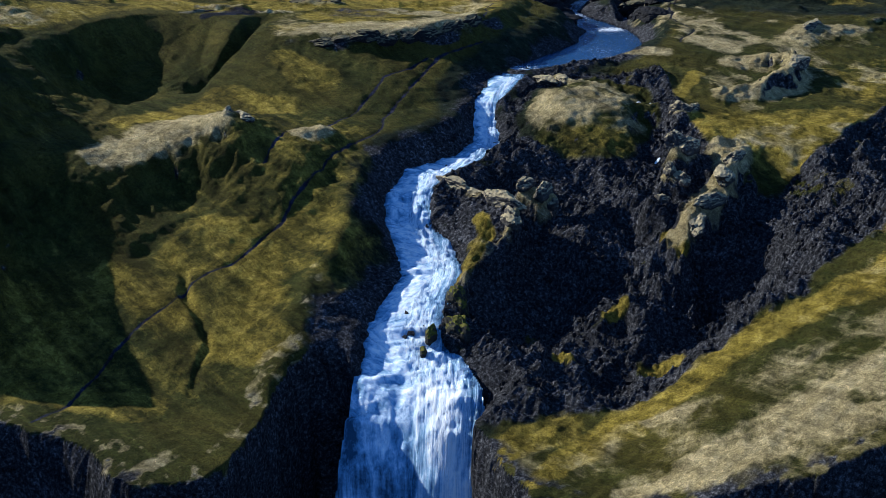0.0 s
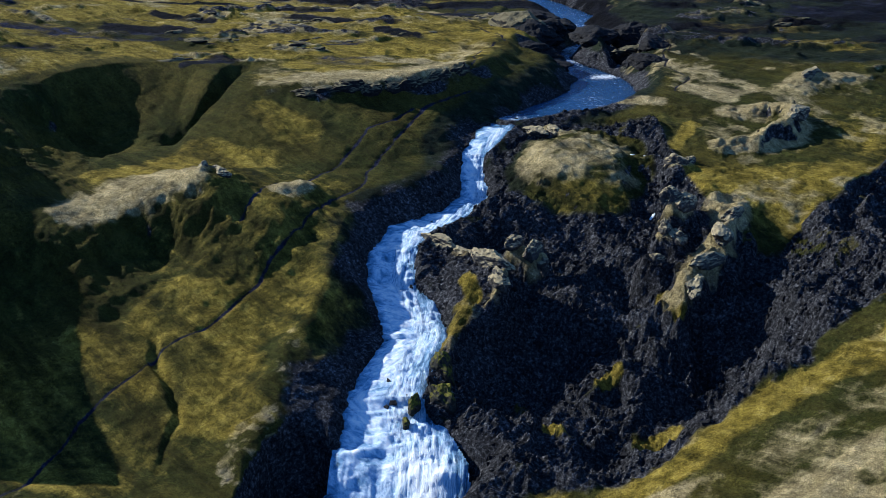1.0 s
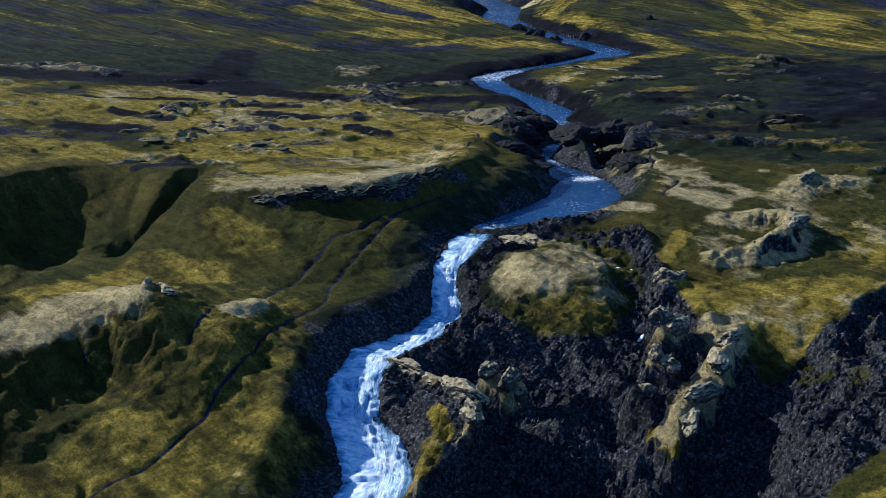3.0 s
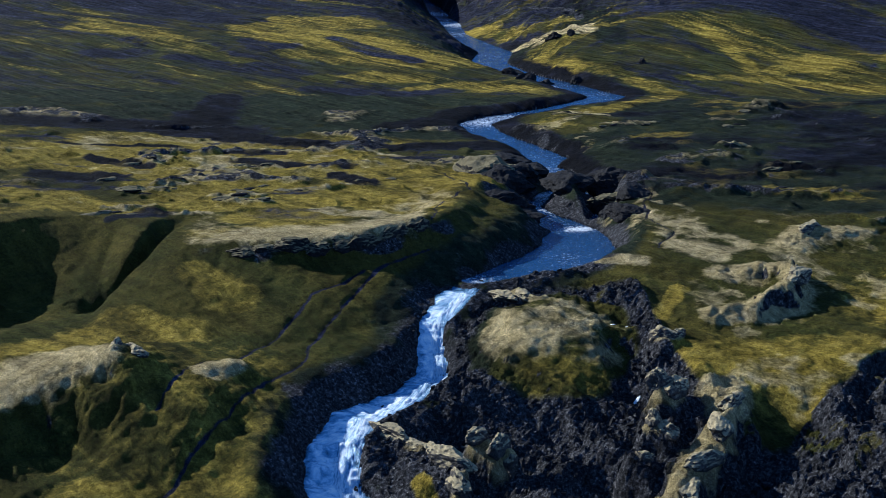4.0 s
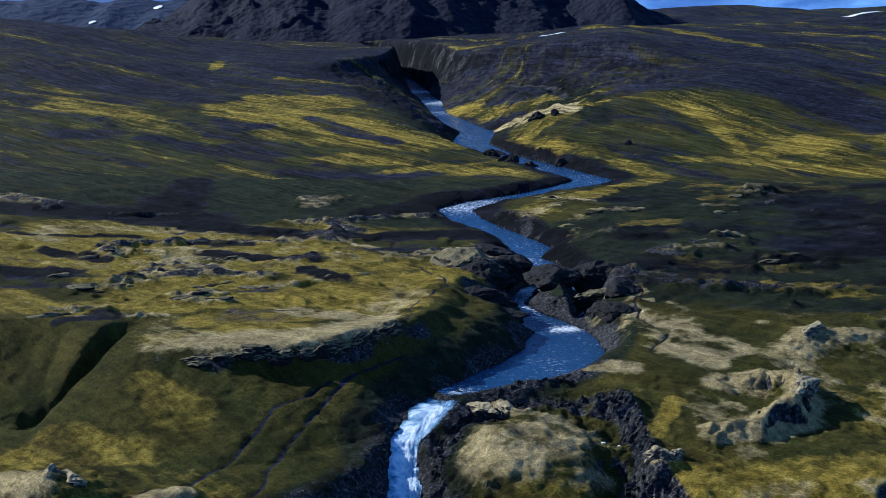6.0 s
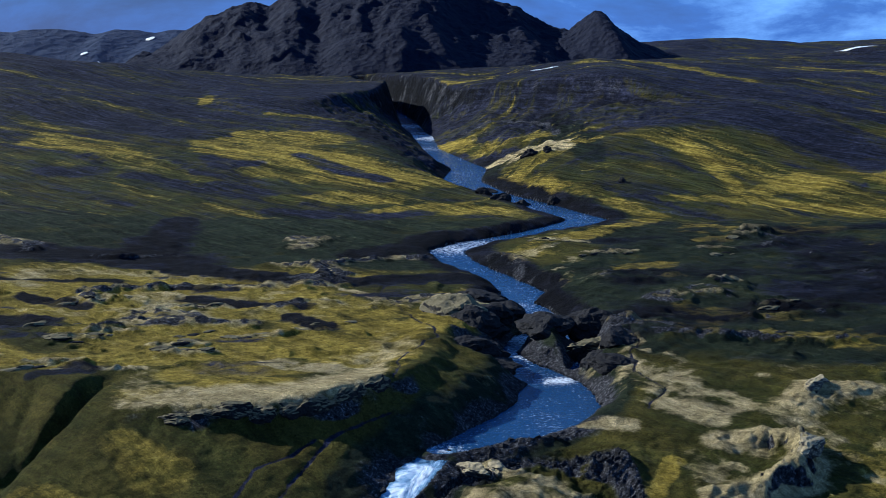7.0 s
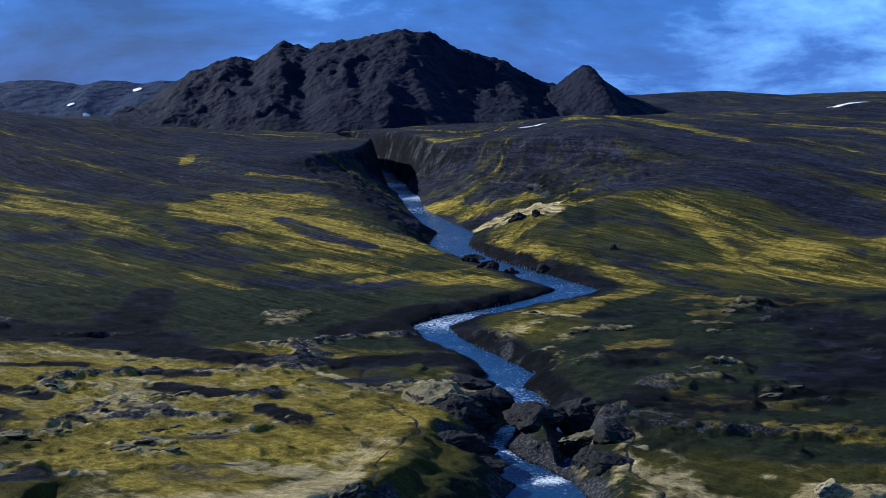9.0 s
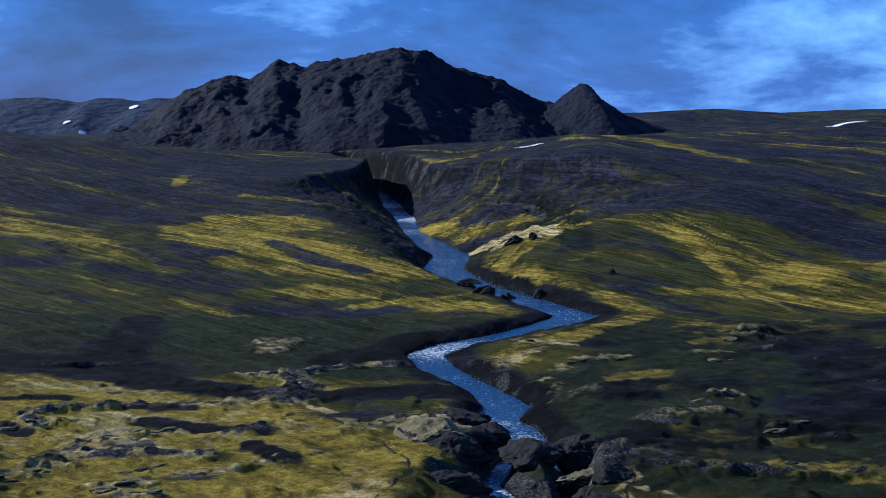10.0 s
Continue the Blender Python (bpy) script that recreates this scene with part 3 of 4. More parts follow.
    # hollow in the lava beside the cascade, and the trough along the foot of the right slope
    d, dep, w = near(wx, wy, [(3, -26, 6.0, 5.5), (8, -19, 5.0, 6), (17, -17, 2.4, 4.5)])
    h -= dep * np.exp(-np.square(d / w))
    d, dep, w = near(wx, wy, [(44, 2, 1.6, 4), (38, -14, 2.4, 4), (31, -28, 3.0, 5), (22, -36, 3, 5), (10, -41, 2.5, 4)])
    h -= dep * np.exp(-np.square(d / w))
    h += lava * (2.4 * rumple(wx + 0.5 * wy, 0.6 * wy - 0.3 * wx, 13, 3, 54, True, 0.5) - 0.8 + 2.2 * rumple(wx, wy, 7.5, 5, 51, True, 0.58) - 0.9 + 1.2 * rumple(wx, wy, 4.2, 4, 52, True, 0.65) - 0.5 * rumple(wx, wy, 1.9, 3, 53, True, 0.6))
    # domed hill beside the first fall
    q = np.hypot((wx - 12.8) / 13.6, (wy - 26) / 17.0) + 0.10 * rumple(x, y, 6, 3, 57)
    dome = ease(1.18, 0.30, q)
    cap = profile(wy, [(0, -8.5), (12, -6.0), (20, -2.2), (28, -0.2), (36, 0.3), (42, -0.4)], 2) + 0.5 * rumple(x * 0.4 + 0.25 * y, y, 1.9, 4, 59, True) + 0.5 * rumple(x, y, 5, 3, 58)
    h = np.where(dome > 0, np.maximum(h, h + (cap - h) * dome), h)
    h -= 4.2 * np.exp(-np.square((wx + 80) / 16) - np.square((wy - 38) / 10)) + 3.6 * np.exp(-np.square((wx + 54) / 9) - np.square((wy + 4) / 6))
    for line, sharp, craggy in ((WEST_SHADE_HILL, 1.3, 0.0), (WEST_SHADE_RIDGE, 1.5, 0.0), (WEST_SHOULDER, 1.6, 0.0), (PEAKED_MOUND, 2.2, 0.25), (SMALL_KNOLL, 1.6, 0.2), (CRATER_RIM, 1.1, 0.95), (EAST_MOUND, 1.7, 0.6), (TAN_RIDGE, 2.0, 1.9), (TWIN_KNOB, 1.5, 0.8), (LOWER_KNOB, 1.5, 0.8), (FOOT_KNOB, 1.5, 0.8), (LOW_KNOB, 1.4, 0.8), (DOME_LIP, 1.3, 0.6), (PALE_ROCK, 1.2, 0.8), (CLIFF_BAND, 1.0, 1.4),
                                 *((m, 1.3, 0.5) for m in LOW_MOUNDS), *((m, 1.3, 0.9) for m in WEST_HUMPS),
                                 (FIN, 1.5, 1.7), (DARK_BAR, 1.5, 0.9), (SPUR, 1.5, 0.2), (LOWER_SPUR, 1.6, 0.12), (SLAB_FAR, 1.2, 0.0), (SLAB_NEAR, 1.2, 0.0)):
        h = bump_line(h, wx, wy, line, sharp, craggy, 3.0 if line in (TWIN_KNOB, LOWER_KNOB, FOOT_KNOB, PALE_ROCK, LOW_KNOB) else 1.7)
    for line in (GULLY, NOTCH, SEEP):
        d, dep, w = near(wx, wy, line)
        h = h - dep * np.exp(-np.power(d / w, 3))
    # hummocks and outcrops on the plateau
    tuss = ease(0.50, 0.85, rumple(x, y, 13, 3, 61, True)) * ease(58, 75, y) * ease(210, 150, y)
    h += 1.1 * tuss * (0.5 + 0.5 * rumple(x, y, 3, 2, 63)) + crest_lines(x, y) * (1.0 + 0.7 * rumple(x, y, 2.5, 3, 65))
    # river bed and banks
    carved = h
    dmin = np.full(np.shape(x), 1e9)
    for line, steep in ((CASCADE, 1.0), (POOL, 0.75), (UPPER, 0.55), (SIDE_CHANNEL, 1.2)):
        d, wz, w = near(x, y, line)
        wob = 0.7 * rumple(x, y, 3.5, 3, 71) * ease(420, 300, y) + 2.5 * rumple(x, y, 26, 3, 72) * ease(460, 540, y)
        t = d - w - wob
        s = steep + ((2.6 * ease(510, 600, y + 0.9 * np.clip(t - 8, 0, 90)) - 0.10 * ease(300, 380, y) * ease(500, 470, y)) if line is UPPER else 0.0)
        reach = np.maximum(t, 0)
        reach = np.minimum(reach, 22) + 0.42 * np.maximum(reach - 22, 0) if line is UPPER else reach
        limit = wz + 0.2 + s * reach + np.minimum(0.30 * np.maximum(t, 0), 1.6) * (1 - 0.75 * ease(5, -5, wx - axis) * ease(60, 45, wy) * ease(8, 18, wy)) * rumple(x, y, 5, 4, 73) + (ease(490, 530, y) * np.minimum(0.35 * np.maximum(t, 0), 3.5) * (rumple(x, y, 24, 5, 75, True, 0.6) - 0.1) if line is UPPER else 0)
        round_off = np.minimum(3.0, 0.3 + 0.25 * np.maximum(t, 0))
        gap = np.clip(0.5 + (carved - limit) / (2 * round_off), 0, 1)
        soft = carved + (limit - carved) * gap - round_off * gap * (1 - gap)
        carved = np.where(t > 0, np.where(t < 120, np.maximum(soft, np.minimum(carved, wz + 0.15)), carved), carved)
        carved = np.where((t > 0) & (t < 2.2), np.maximum(carved, wz + 0.30 - 0.5 * np.maximum(t - 0.6, 0)), carved)
        carved = np.where(t <= 0, np.minimum(carved, wz - 0.5), carved)
        dmin = np.minimum(dmin, t)
    h = carved
    # canyon below the main fall
    cx, cy = zip(*CANYON_EDGE)
    cedge = np.interp(wx, cx, cy)
    cs = (np.interp(wx + 1, cx, cy) - np.interp(wx - 1, cx, cy)) / 2
    cd = (wy - cedge) / np.sqrt(1 + np.minimum(cs * cs, 9)) + 1.3 * rumple(x, y, 5, 4, 85, False, 0.6)
    drop = ease(0.3, -5.0, cd)
    floor = -68 + 3 * rumple(x, y, 12, 3, 81)
    crag = 2.2 * rumple(x, y, 6, 3, 83, True)
    h = h + (floor - h) * drop - crag * drop * (1 - drop) * 4
    for path in PATHS:
        d = near(wx, wy, path)[0]
        h = h - 0.22 * np.exp(-np.square(d / 0.5))
    return h, sd, cd, dmin, lava, dome, side, wx, wy


def spread(start, stop, step0, grow):
    """Coordinates from start to stop whose steps grow."""
    out, s = [start], step0
    while abs(out[-1] - start) < abs(stop - start):
        out.append(out[-1] + math.copysign(s, stop - start))
        s *= grow
    return out


def sheet(name, X, Y, Z, mat, keep=None, smooth=True, attrs=None, facet=None):
    """A grid of quads as one mesh object; keep picks its cells."""
    ny, nx = X.shape
    idx = np.arange(nx * ny).reshape(ny, nx)
    quads = np.stack([idx[:-1, :-1], idx[:-1, 1:], idx[1:, 1:], idx[1:, :-1]], -1).reshape(-1, 4)
    co = np.stack([X, Y, Z], -1).reshape(-1, 3)
    if keep is not None:
        quads = quads[keep.reshape(-1)]
        used = np.unique(quads)
        remap = np.zeros(len(co), int)
        remap[used] = np.arange(len(used))
        quads, co = remap[quads], co[used]
    else:
        used = slice(None)
    me = bpy.data.meshes.new(name)
    me.vertices.add(len(co))
    me.vertices.foreach_set("co", co.astype(np.float32).ravel())
    me.loops.add(quads.size)
    me.loops.foreach_set("vertex_index", quads.astype(np.int32).ravel())
    me.polygons.add(len(quads))
    me.polygons.foreach_set("loop_start", np.arange(0, quads.size, 4, dtype=np.int32))
    me.update(calc_edges=True)
    me.polygons.foreach_set("use_smooth", np.full(len(quads), smooth))
    if facet is not None:
        me.polygons.foreach_set("use_smooth", ~facet[:-1, :-1].reshape(-1))
    for key, val in (attrs or {}).items():
        if val.ndim == 3:
            a = me.attributes.new(key, "FLOAT_COLOR", "POINT")
            a.data.foreach_set("color", val.reshape(-1, 4)[used].astype(np.float32).ravel())
        else:
            a = me.attributes.new(key, "FLOAT", "POINT")
            a.data.foreach_set("value", val.reshape(-1)[used].astype(np.float32))
    me.materials.append(mat)
    me.validate()
    return new(name, me)


def border_gap(wx, wy):
    return -(wy - np.interp(wx, LAVA_FOOT[0], LAVA_FOOT[1]))


def drift(X, Y):
    """Coordinates across and along the way in which ash and moss are drawn out over the hills."""
    bend = 6 * rumple(X, Y, 80, 2, 108)
    k = ease(-20, 60, X)
    c, d = 0.60 + 0.26 * k, 0.80 - 0.29 * k
    return c * X + d * Y + bend, d * X - c * Y


def ground_cover(X, Y, H, parts):
    """Where dry grass, bright moss, bare lava and ash lie on the ground."""
    sd, cd, dmin, lava, dome, side, wx, wy = parts
    gy, gx = np.gradient(H, Y[:, 0], X[0])
    steep = np.hypot(gx, gy)
    n1, n2 = rumple(X, Y, 16, 4, 101), rumple(X, Y, 5, 4, 103)
    n3 = rumple(X, Y, 1.4, 3, 104)
    across, along = drift(X, Y)
    comb = 0.6 * rumple(across + 2 * n1, 0.16 * along, 13, 5, 107, False, 0.6) + 0.55 * rumple(across, 0.07 * along, 3.6, 4, 110, False, 0.7)
    streak = rumple(X * 0.22 + Y * 0.10 + 2 * n1, Y - 0.3 * X + 5 * n1 + 1.5 * n2, 9, 5, 105, False, 0.6)
    crest = crest_lines(X, Y)

    def spot(line, grow=1.0):
        d, _, w = near(wx, wy, line)
        return ease(1.7 * grow, 0.5 * grow, d / w + 0.55 * n2 + 0.3 * n3)

    def patches(lines):
        rough = 0.40 * n2 + 0.25 * n1 + 0.18 * n3 + 0.30 * comb
        return np.maximum.reduce([ease(1.30, 0.60, d / w + rough) for d, w in (near(wx, wy, line) for line in lines)])

    # west of TAN_RIDGE the dry colour also paints in its sunlit face
    dry = np.maximum.reduce([spot(CRATER_RIM, 1.1), spot(EAST_MOUND), spot(TAN_RIDGE, 0.7), spot([(a - 1.6, b - 0.4, c, 2.6) for a, b, c, _ in TAN_RIDGE], 0.8), 0.9 * spot(TWIN_KNOB, 0.8), 0.9 * spot(LOWER_KNOB, 0.7), 0.8 * spot(FOOT_KNOB, 0.6), spot(DOME_LIP, 0.9), 0.8 * spot(PALE_ROCK, 0.8), *(0.75 * spot(m, 0.9) for m in LOW_MOUNDS), *(0.6 * spot(m, 0.8) for m in WEST_HUMPS), 0.75 * spot(LOW_KNOB), spot(SLAB_FAR), spot(SLAB_NEAR), spot(SMALL_KNOLL, 0.9),
                             0.9 * spot(FIN, 0.55) * ease(-0.2, 0.3, n2 + 0.5 * n3), spot(DARK_BAR[2:], 0.8)])
    dry = np.maximum(dry, spot(PEAKED_MOUND[:4], 1.0) * ease(-44, -49, wx))
    dry = np.maximum(dry, ease(-2.5, 0.5, sd) * (0.5 + 0.5 * ease(-46, -28, wx)) * ease(15, 5, sd + 4 * n1 + 2 * n2) * ease(-54, -44, wx) * ease(-8, -13, wx))
    dry = np.maximum(dry, 0.75 * ease(0.25, 0.7, dome) * ease(-0.5, 0.5, n2 + 0.2) * ease(14, 24, wy))
    dry = np.maximum(dry, side * ease(-8, 12, 0.45 * wx - 0.9 * (wy + 44) - 8 + 14 * n1 + 5 * n2) * ease(2, 6, border_gap(wx, wy)) * (0.22 + 0.25 * n2 + 0.3 * streak))
    dry = np.maximum(dry, (0.50 + 0.7 * n2 + 0.4 * n3) * ease(9, 3, near(wx, wy, [(33, 84), (34, 66), (40, 62)])[0] + 4 * n1))
    plateau = ease(0, 6, sd) * (1 - side) * ease(185, 150, wy)
    dry = np.maximum(dry, plateau * 0.5 * ease(-0.1, 0.5, n1 + 0.3 * n2 + 0.3 * streak))
    east = side * ease(55, 70, wy) * ease(262, 240, wy + 6 * n1)
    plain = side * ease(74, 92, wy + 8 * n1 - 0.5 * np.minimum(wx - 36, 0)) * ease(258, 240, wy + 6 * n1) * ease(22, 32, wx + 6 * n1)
    dry = np.maximum(dry, east * (1 - plain) * 0.5 * ease(0.0, 0.5, n2 + 0.6 * n1))
    dry = np.maximum(dry, 0.7 * crest)
    bright = plateau * ease(-0.35, 0.25, n1 + 0.6 * streak + 0.12)
    meadow = side * ease(30, 40, wx) * ease(-6, 6, wy) * ease(72, 56, wy) * (1 - lava)
    bright = np.maximum(bright, meadow * (0.30 + 0.9 * n1 + 0.4 * n2))
    dry = np.maximum(dry, meadow * 0.42 * ease(0.05, 0.5, n2 - 0.5 * n1))
    bright = np.maximum(bright, dome * ease(24, 13, wy) * 0.8)
    bright = np.maximum(bright, 0.7 * spot([(-4, -13, 0, 2.2), (-6.5, -20, 0, 2.0)], 0.8))
    bright = np.maximum(bright, (1 - side) * ease(-60, -40, wy) * ease(30, 10, wy) * 0.40 * (0.6 + n1))
    bright = np.maximum(bright, east * (1 - plain) * 0.55 * ease(-0.1, 0.5, n1 + streak * 0.4))
    bright = np.maximum(bright, plain * 0.5 * ease(0.25, 0.6, n1 + streak * 0.7))
    hills = ease(232, 262, wy + 8 * n1)
    upland = ease(340, 430, wy + 40 * n1)
    gold = np.maximum(patches(GOLD_WEST), patches(GOLD_EAST))
    bare = np.maximum(patches(ASH_WEST), patches(ASH_EAST))
    ash = hills * (0.26 + 0.38 * upland + 1.3 * comb) * (1 - 0.80 * gold)
    bright = np.maximum(bright, hills * 0.50 * ease(0.14, 0.36, -comb + 0.05 * n1) * ease(900, 600, wy))
    bright = np.maximum(bright, gold * (0.50 - 1.1 * comb + 0.25 * n2))
    ash = np.maximum(ash, bare * (0.80 + 0.8 * comb + 0.2 * n2))
    bright *= 1 - 0.8 * bare * hills
    bright = np.maximum(bright, patches(GOLD_PLATEAU) * (0.90 + 0.5 * n2 + 0.4 * streak))
    bright = np.maximum(bright, np.maximum(patches(MOSS_SLOPE), 0.75 * patches(MOSS_BANK)) * (0.80 + 0.4 * n2))
    ash = np.maximum(ash, 0.95 * patches(ASH_STREAM))
    ash = np.maximum(ash, 0.75 * patches(ASH_PLATEAU))
    ash = np.maximum(ash, plateau * ease(0.15, 0.6, -0.4 * n1 - streak) * 0.7 * np.maximum(ease(12, 26, sd), ease(-50, -62, wx)))
    ash = np.maximum(ash, ease(8, 3, dmin + 2.5 * n2) * ease(110, 140, wy) * ease(400, 300, wy))
    ash = np.maximum(ash, plain * (0.30 + 1.1 * streak - 0.3 * n1))
    dry = np.maximum(dry, patches(DRY_SPOTS) * (0.78 + 0.7 * n2 + 0.3 * n3))
    dry *= 1 - 0.9 * plain * ease(0.3, 0.0, patches(DRY_SPOTS)) * ease(0.9, 0.5, dry)
    # where moss and ash take their darker colour
    dark_tone = np.maximum.reduce([0.85 * plain, 0.9 * patches(DARK_MOSS), 0.75 * (1 - side) * ease(165, 185, wy) * ease(262, 240, wy + 8 * n1), 0.35 * hills * (1 - gold) + 0.3 * hills * comb])
    dark_tone = np.maximum.reduce([dark_tone, patches(ASH_STREAM), patches(ASH_PLATEAU), ease(9, 4, dmin) * ease(420, 380, wy), 0.25 * plateau, patches(ASH_EAST[3:5]), 0.4 * hills * (1 - side) * (1 - gold)])
    dark_tone = np.clip(dark_tone * (0.95 + 0.5 * n2 + 0.6 * streak * ease(300, 240, wy)), 0, 1)
    rock = np.maximum(lava * (1 - 0.8 * ease(0.35, 0.6, n2 + 0.5 * n1)), ease(1.0, 1.9, steep + 0.8 * n2 - 0.9 * (1 - side) * ease(70, 60, wy) * ease(-2, 3, cd)) * ease(480, 440, wy))
    rock = np.maximum(rock, ease(3.4, 0.4, dmin * np.where((side < 0.5) & (wy < 112), 0.5, 1.0) + 3.0 * n2 + 2 * n1) * ease(130, 108, wy) * ease(-50, -40, wy))
    rock = np.maximum(rock, spot(DARK_BAR[:3], 1.2) * 0.9 * (1 - spot(DARK_BAR[2:], 0.6)))
    rock = np.maximum(rock, ease(0.4, -1.2, cd))
    rock = np.maximum(rock, 0.8 * ease(6, 0.5, cd + 2 * n2) * ease(0.0, 0.35, n2 + 0.6 * n3))
    dry = np.maximum(dry, 0.55 * (1 - side) * ease(9, 2, cd + 3 * n1) * ease(-0.2, 0.3, n2 + n3))
    rock = np.maximum(rock, 0.95 * spot(CLIFF_BAND, 0.8))
    # steep gorge walls take ash in its darker colour
    wall = ease(1.0, 1.8, steep) * ease(470, 500, wy) * ease(900, 800, wy)
    rock = np.maximum(rock, 0.62 * wall * ease(-0.1, 0.4, n2))
    ash = np.maximum(ash, wall)
    dark_tone = np.maximum(dark_tone, wall)
    rock = np.maximum(rock, patches(ROCK_RUNS) * (0.8 + 0.6 * n2))
    rock = np.maximum(rock, ease(-3.8, -2.4, sd + 1.6 * n2) * ease(-0.9, -1.6, sd + 0.6 * n2) * ease(-50, -34, wx + 6 * n1) * ease(0, -8, wx) * (0.72 + 0.8 * n2))
    rock = np.maximum(rock, 0.85 * ease(0.3, 0.8, crest) * ease(-0.3, 0.3, n2 + n3))
    cushions = patches(MOSS_ON_LAVA)
    bright = np.maximum(bright, 0.8 * cushions)
    # lava is cleared from pale knobs and TAN_RIDGE's painted sunlit face
    rock *= 1 - 0.9 * np.maximum.reduce([cushions, spot(TAN_RIDGE, 0.55), spot([(a - 1.6, b - 0.4, c, 2.6) for a, b, c, _ in TAN_RIDGE], 0.7), 0.8 * spot(FIN, 0.5) * ease(-0.2, 0.3, n2 + 0.5 * n3), 0.8 * spot([(-4, -13, 0, 2.2), (-6.5, -20, 0, 2.0)], 0.8), spot(TWIN_KNOB, 0.7), spot(LOWER_KNOB, 0.6), spot(DOME_LIP, 0.8), spot(PALE_ROCK, 0.7), spot(LOW_KNOB, 0.8), ease(0.12, 0.4, dome) * ease(1.7, 1.2, steep)])
    ash *= 1 - np.maximum(spot(SLAB_FAR, 0.9), spot(SLAB_NEAR, 0.9))
    for path in PATHS:
        ash = np.maximum(ash, 0.8 * ease(0.40, 0.1, near(wx, wy, path)[0]))
    dapple = 0.25 * n2 + 0.25 * n3
    return np.clip(np.stack([np.where(m > 0.02, m * (0.9 + dapple * (1.2 if k != 2 else 0.5)), 0) for k, m in enumerate((dry, bright, rock, ash))], -1), 0, 1), dark_tone


GROUND, HILLS = {}, {}


def grid_level(xs, ys, H, x, y):
    i, j = np.clip(np.searchsorted(xs, x) - 1, 0, len(xs) - 2), np.clip(np.searchsorted(ys, y) - 1, 0, len(ys) - 2)
    u, v = (x - xs[i]) / (xs[i + 1] - xs[i]), (y - ys[j]) / (ys[j + 1] - ys[j])
    return (H[j, i] * (1 - u) + H[j, i + 1] * u) * (1 - v) + (H[j + 1, i] * (1 - u) + H[j + 1, i + 1] * u) * v


def ground_level(x, y, key="H"):
    """The built ground's height at places, read off its grid."""
    return grid_level(GROUND["xs"], GROUND["ys"], GROUND[key], x, y)


def folds(X, Y):
    """Runnels drawn out down the hillsides."""
    across, along = drift(X, Y)
    return rumple(across, 0.10 * along, 10, 5, 109, True, 0.6)


def raise_ground(xs, ys):
    """Height, cover and dark tone of the ground for a band of rows."""
    X, Y = np.meshgrid(xs, ys)
    H, *parts = land(X, Y)
    west, dmin = 1 - parts[5], parts[2]
    H = H + (0.07 * rumple(X, Y, 2.2, 2, 91) + 0.05 * rumple(X, Y * 2, 0.9, 2, 93)) * ease(220, 120, Y)
    cover, dark_tone = ground_cover(X, Y, H, parts)
    grass = ease(0.5, 0.2, cover[..., 2]) * ease(90, 50, Y) * ease(-70, -60, Y)
    H = H + grass * 0.07 * rumple(X * 0.30 + 7, H * 1.5 + 0.2 * Y, 1, 2, 95)
    slope = ease(225, 260, Y) * ease(900, 600, Y)
    H = H + slope * ease(2, 14, dmin) * (0.55 * folds(X, Y) + 0.12 * rumple(X, Y, 7, 4, 97, True))
    H = H + ease(60, 75, Y) * ease(260, 225, Y) * ease(1, 5, dmin) * (0.45 * rumple(X * 0.5, Y - 0.3 * X, 6, 4, 98, True, 0.6) + 0.25 * rumple(X, Y, 2.5, 3, 99))
    H = H + ease(66, 50, Y) * ease(1, 4, dmin) * ease(0, 3, parts[1]) * ((0.40 - 0.30 * west) * rumple(X, Y, 6, 4, 96, True, 0.6) + (0.22 - 0.06 * west) * rumple(X * 0.7, Y, 1.7, 2, 94, True))
    return H, cover, dark_tone


def build_ground():
    xs = np.array(sorted(set(spread(-75, -150, 0.5, 1.004)[1:] + spread(70, 150, 0.5, 1.004)[1:]) | set(np.arange(-75, 70.01, 0.34))))
    xs = np.concatenate([np.array(spread(xs[0], -4600, 0.9, 1.027)[1:])[::-1], xs, np.array(spread(xs[-1], 4600, 0.9, 1.027)[1:])])
    ys = np.concatenate([np.array(spread(-78, -900, 1.0, 1.12)[1:])[::-1], np.arange(-78, 75, 0.34), np.array(spread(75, 4800, 0.42, 1.0050))])
    # worked out in bands of rows that overlap by two
    done = []
    for a in range(0, len(ys), 40):
        lo, hi = max(a - 2, 0), min(a + 42, len(ys))
        band = raise_ground(xs, ys[lo:hi])
        done.append([v[a - lo:min(a + 40, len(ys)) - lo] for v in band])
    H, cover, dark_tone = (np.concatenate(v) for v in zip(*done))
    X, Y = np.meshgrid(xs, ys)
    GROUND.update(xs=xs, ys=ys, H=H, rock=cover[..., 2])
    g = sheet("ground", X, Y, H, MOOR, attrs={"cover": cover, "dark_tone": dark_tone}, facet=cover[..., 2] > 0.5)
    return tagged(g, "mossy moorland with dry grass, black lava and ash", "ground", kind="structure")


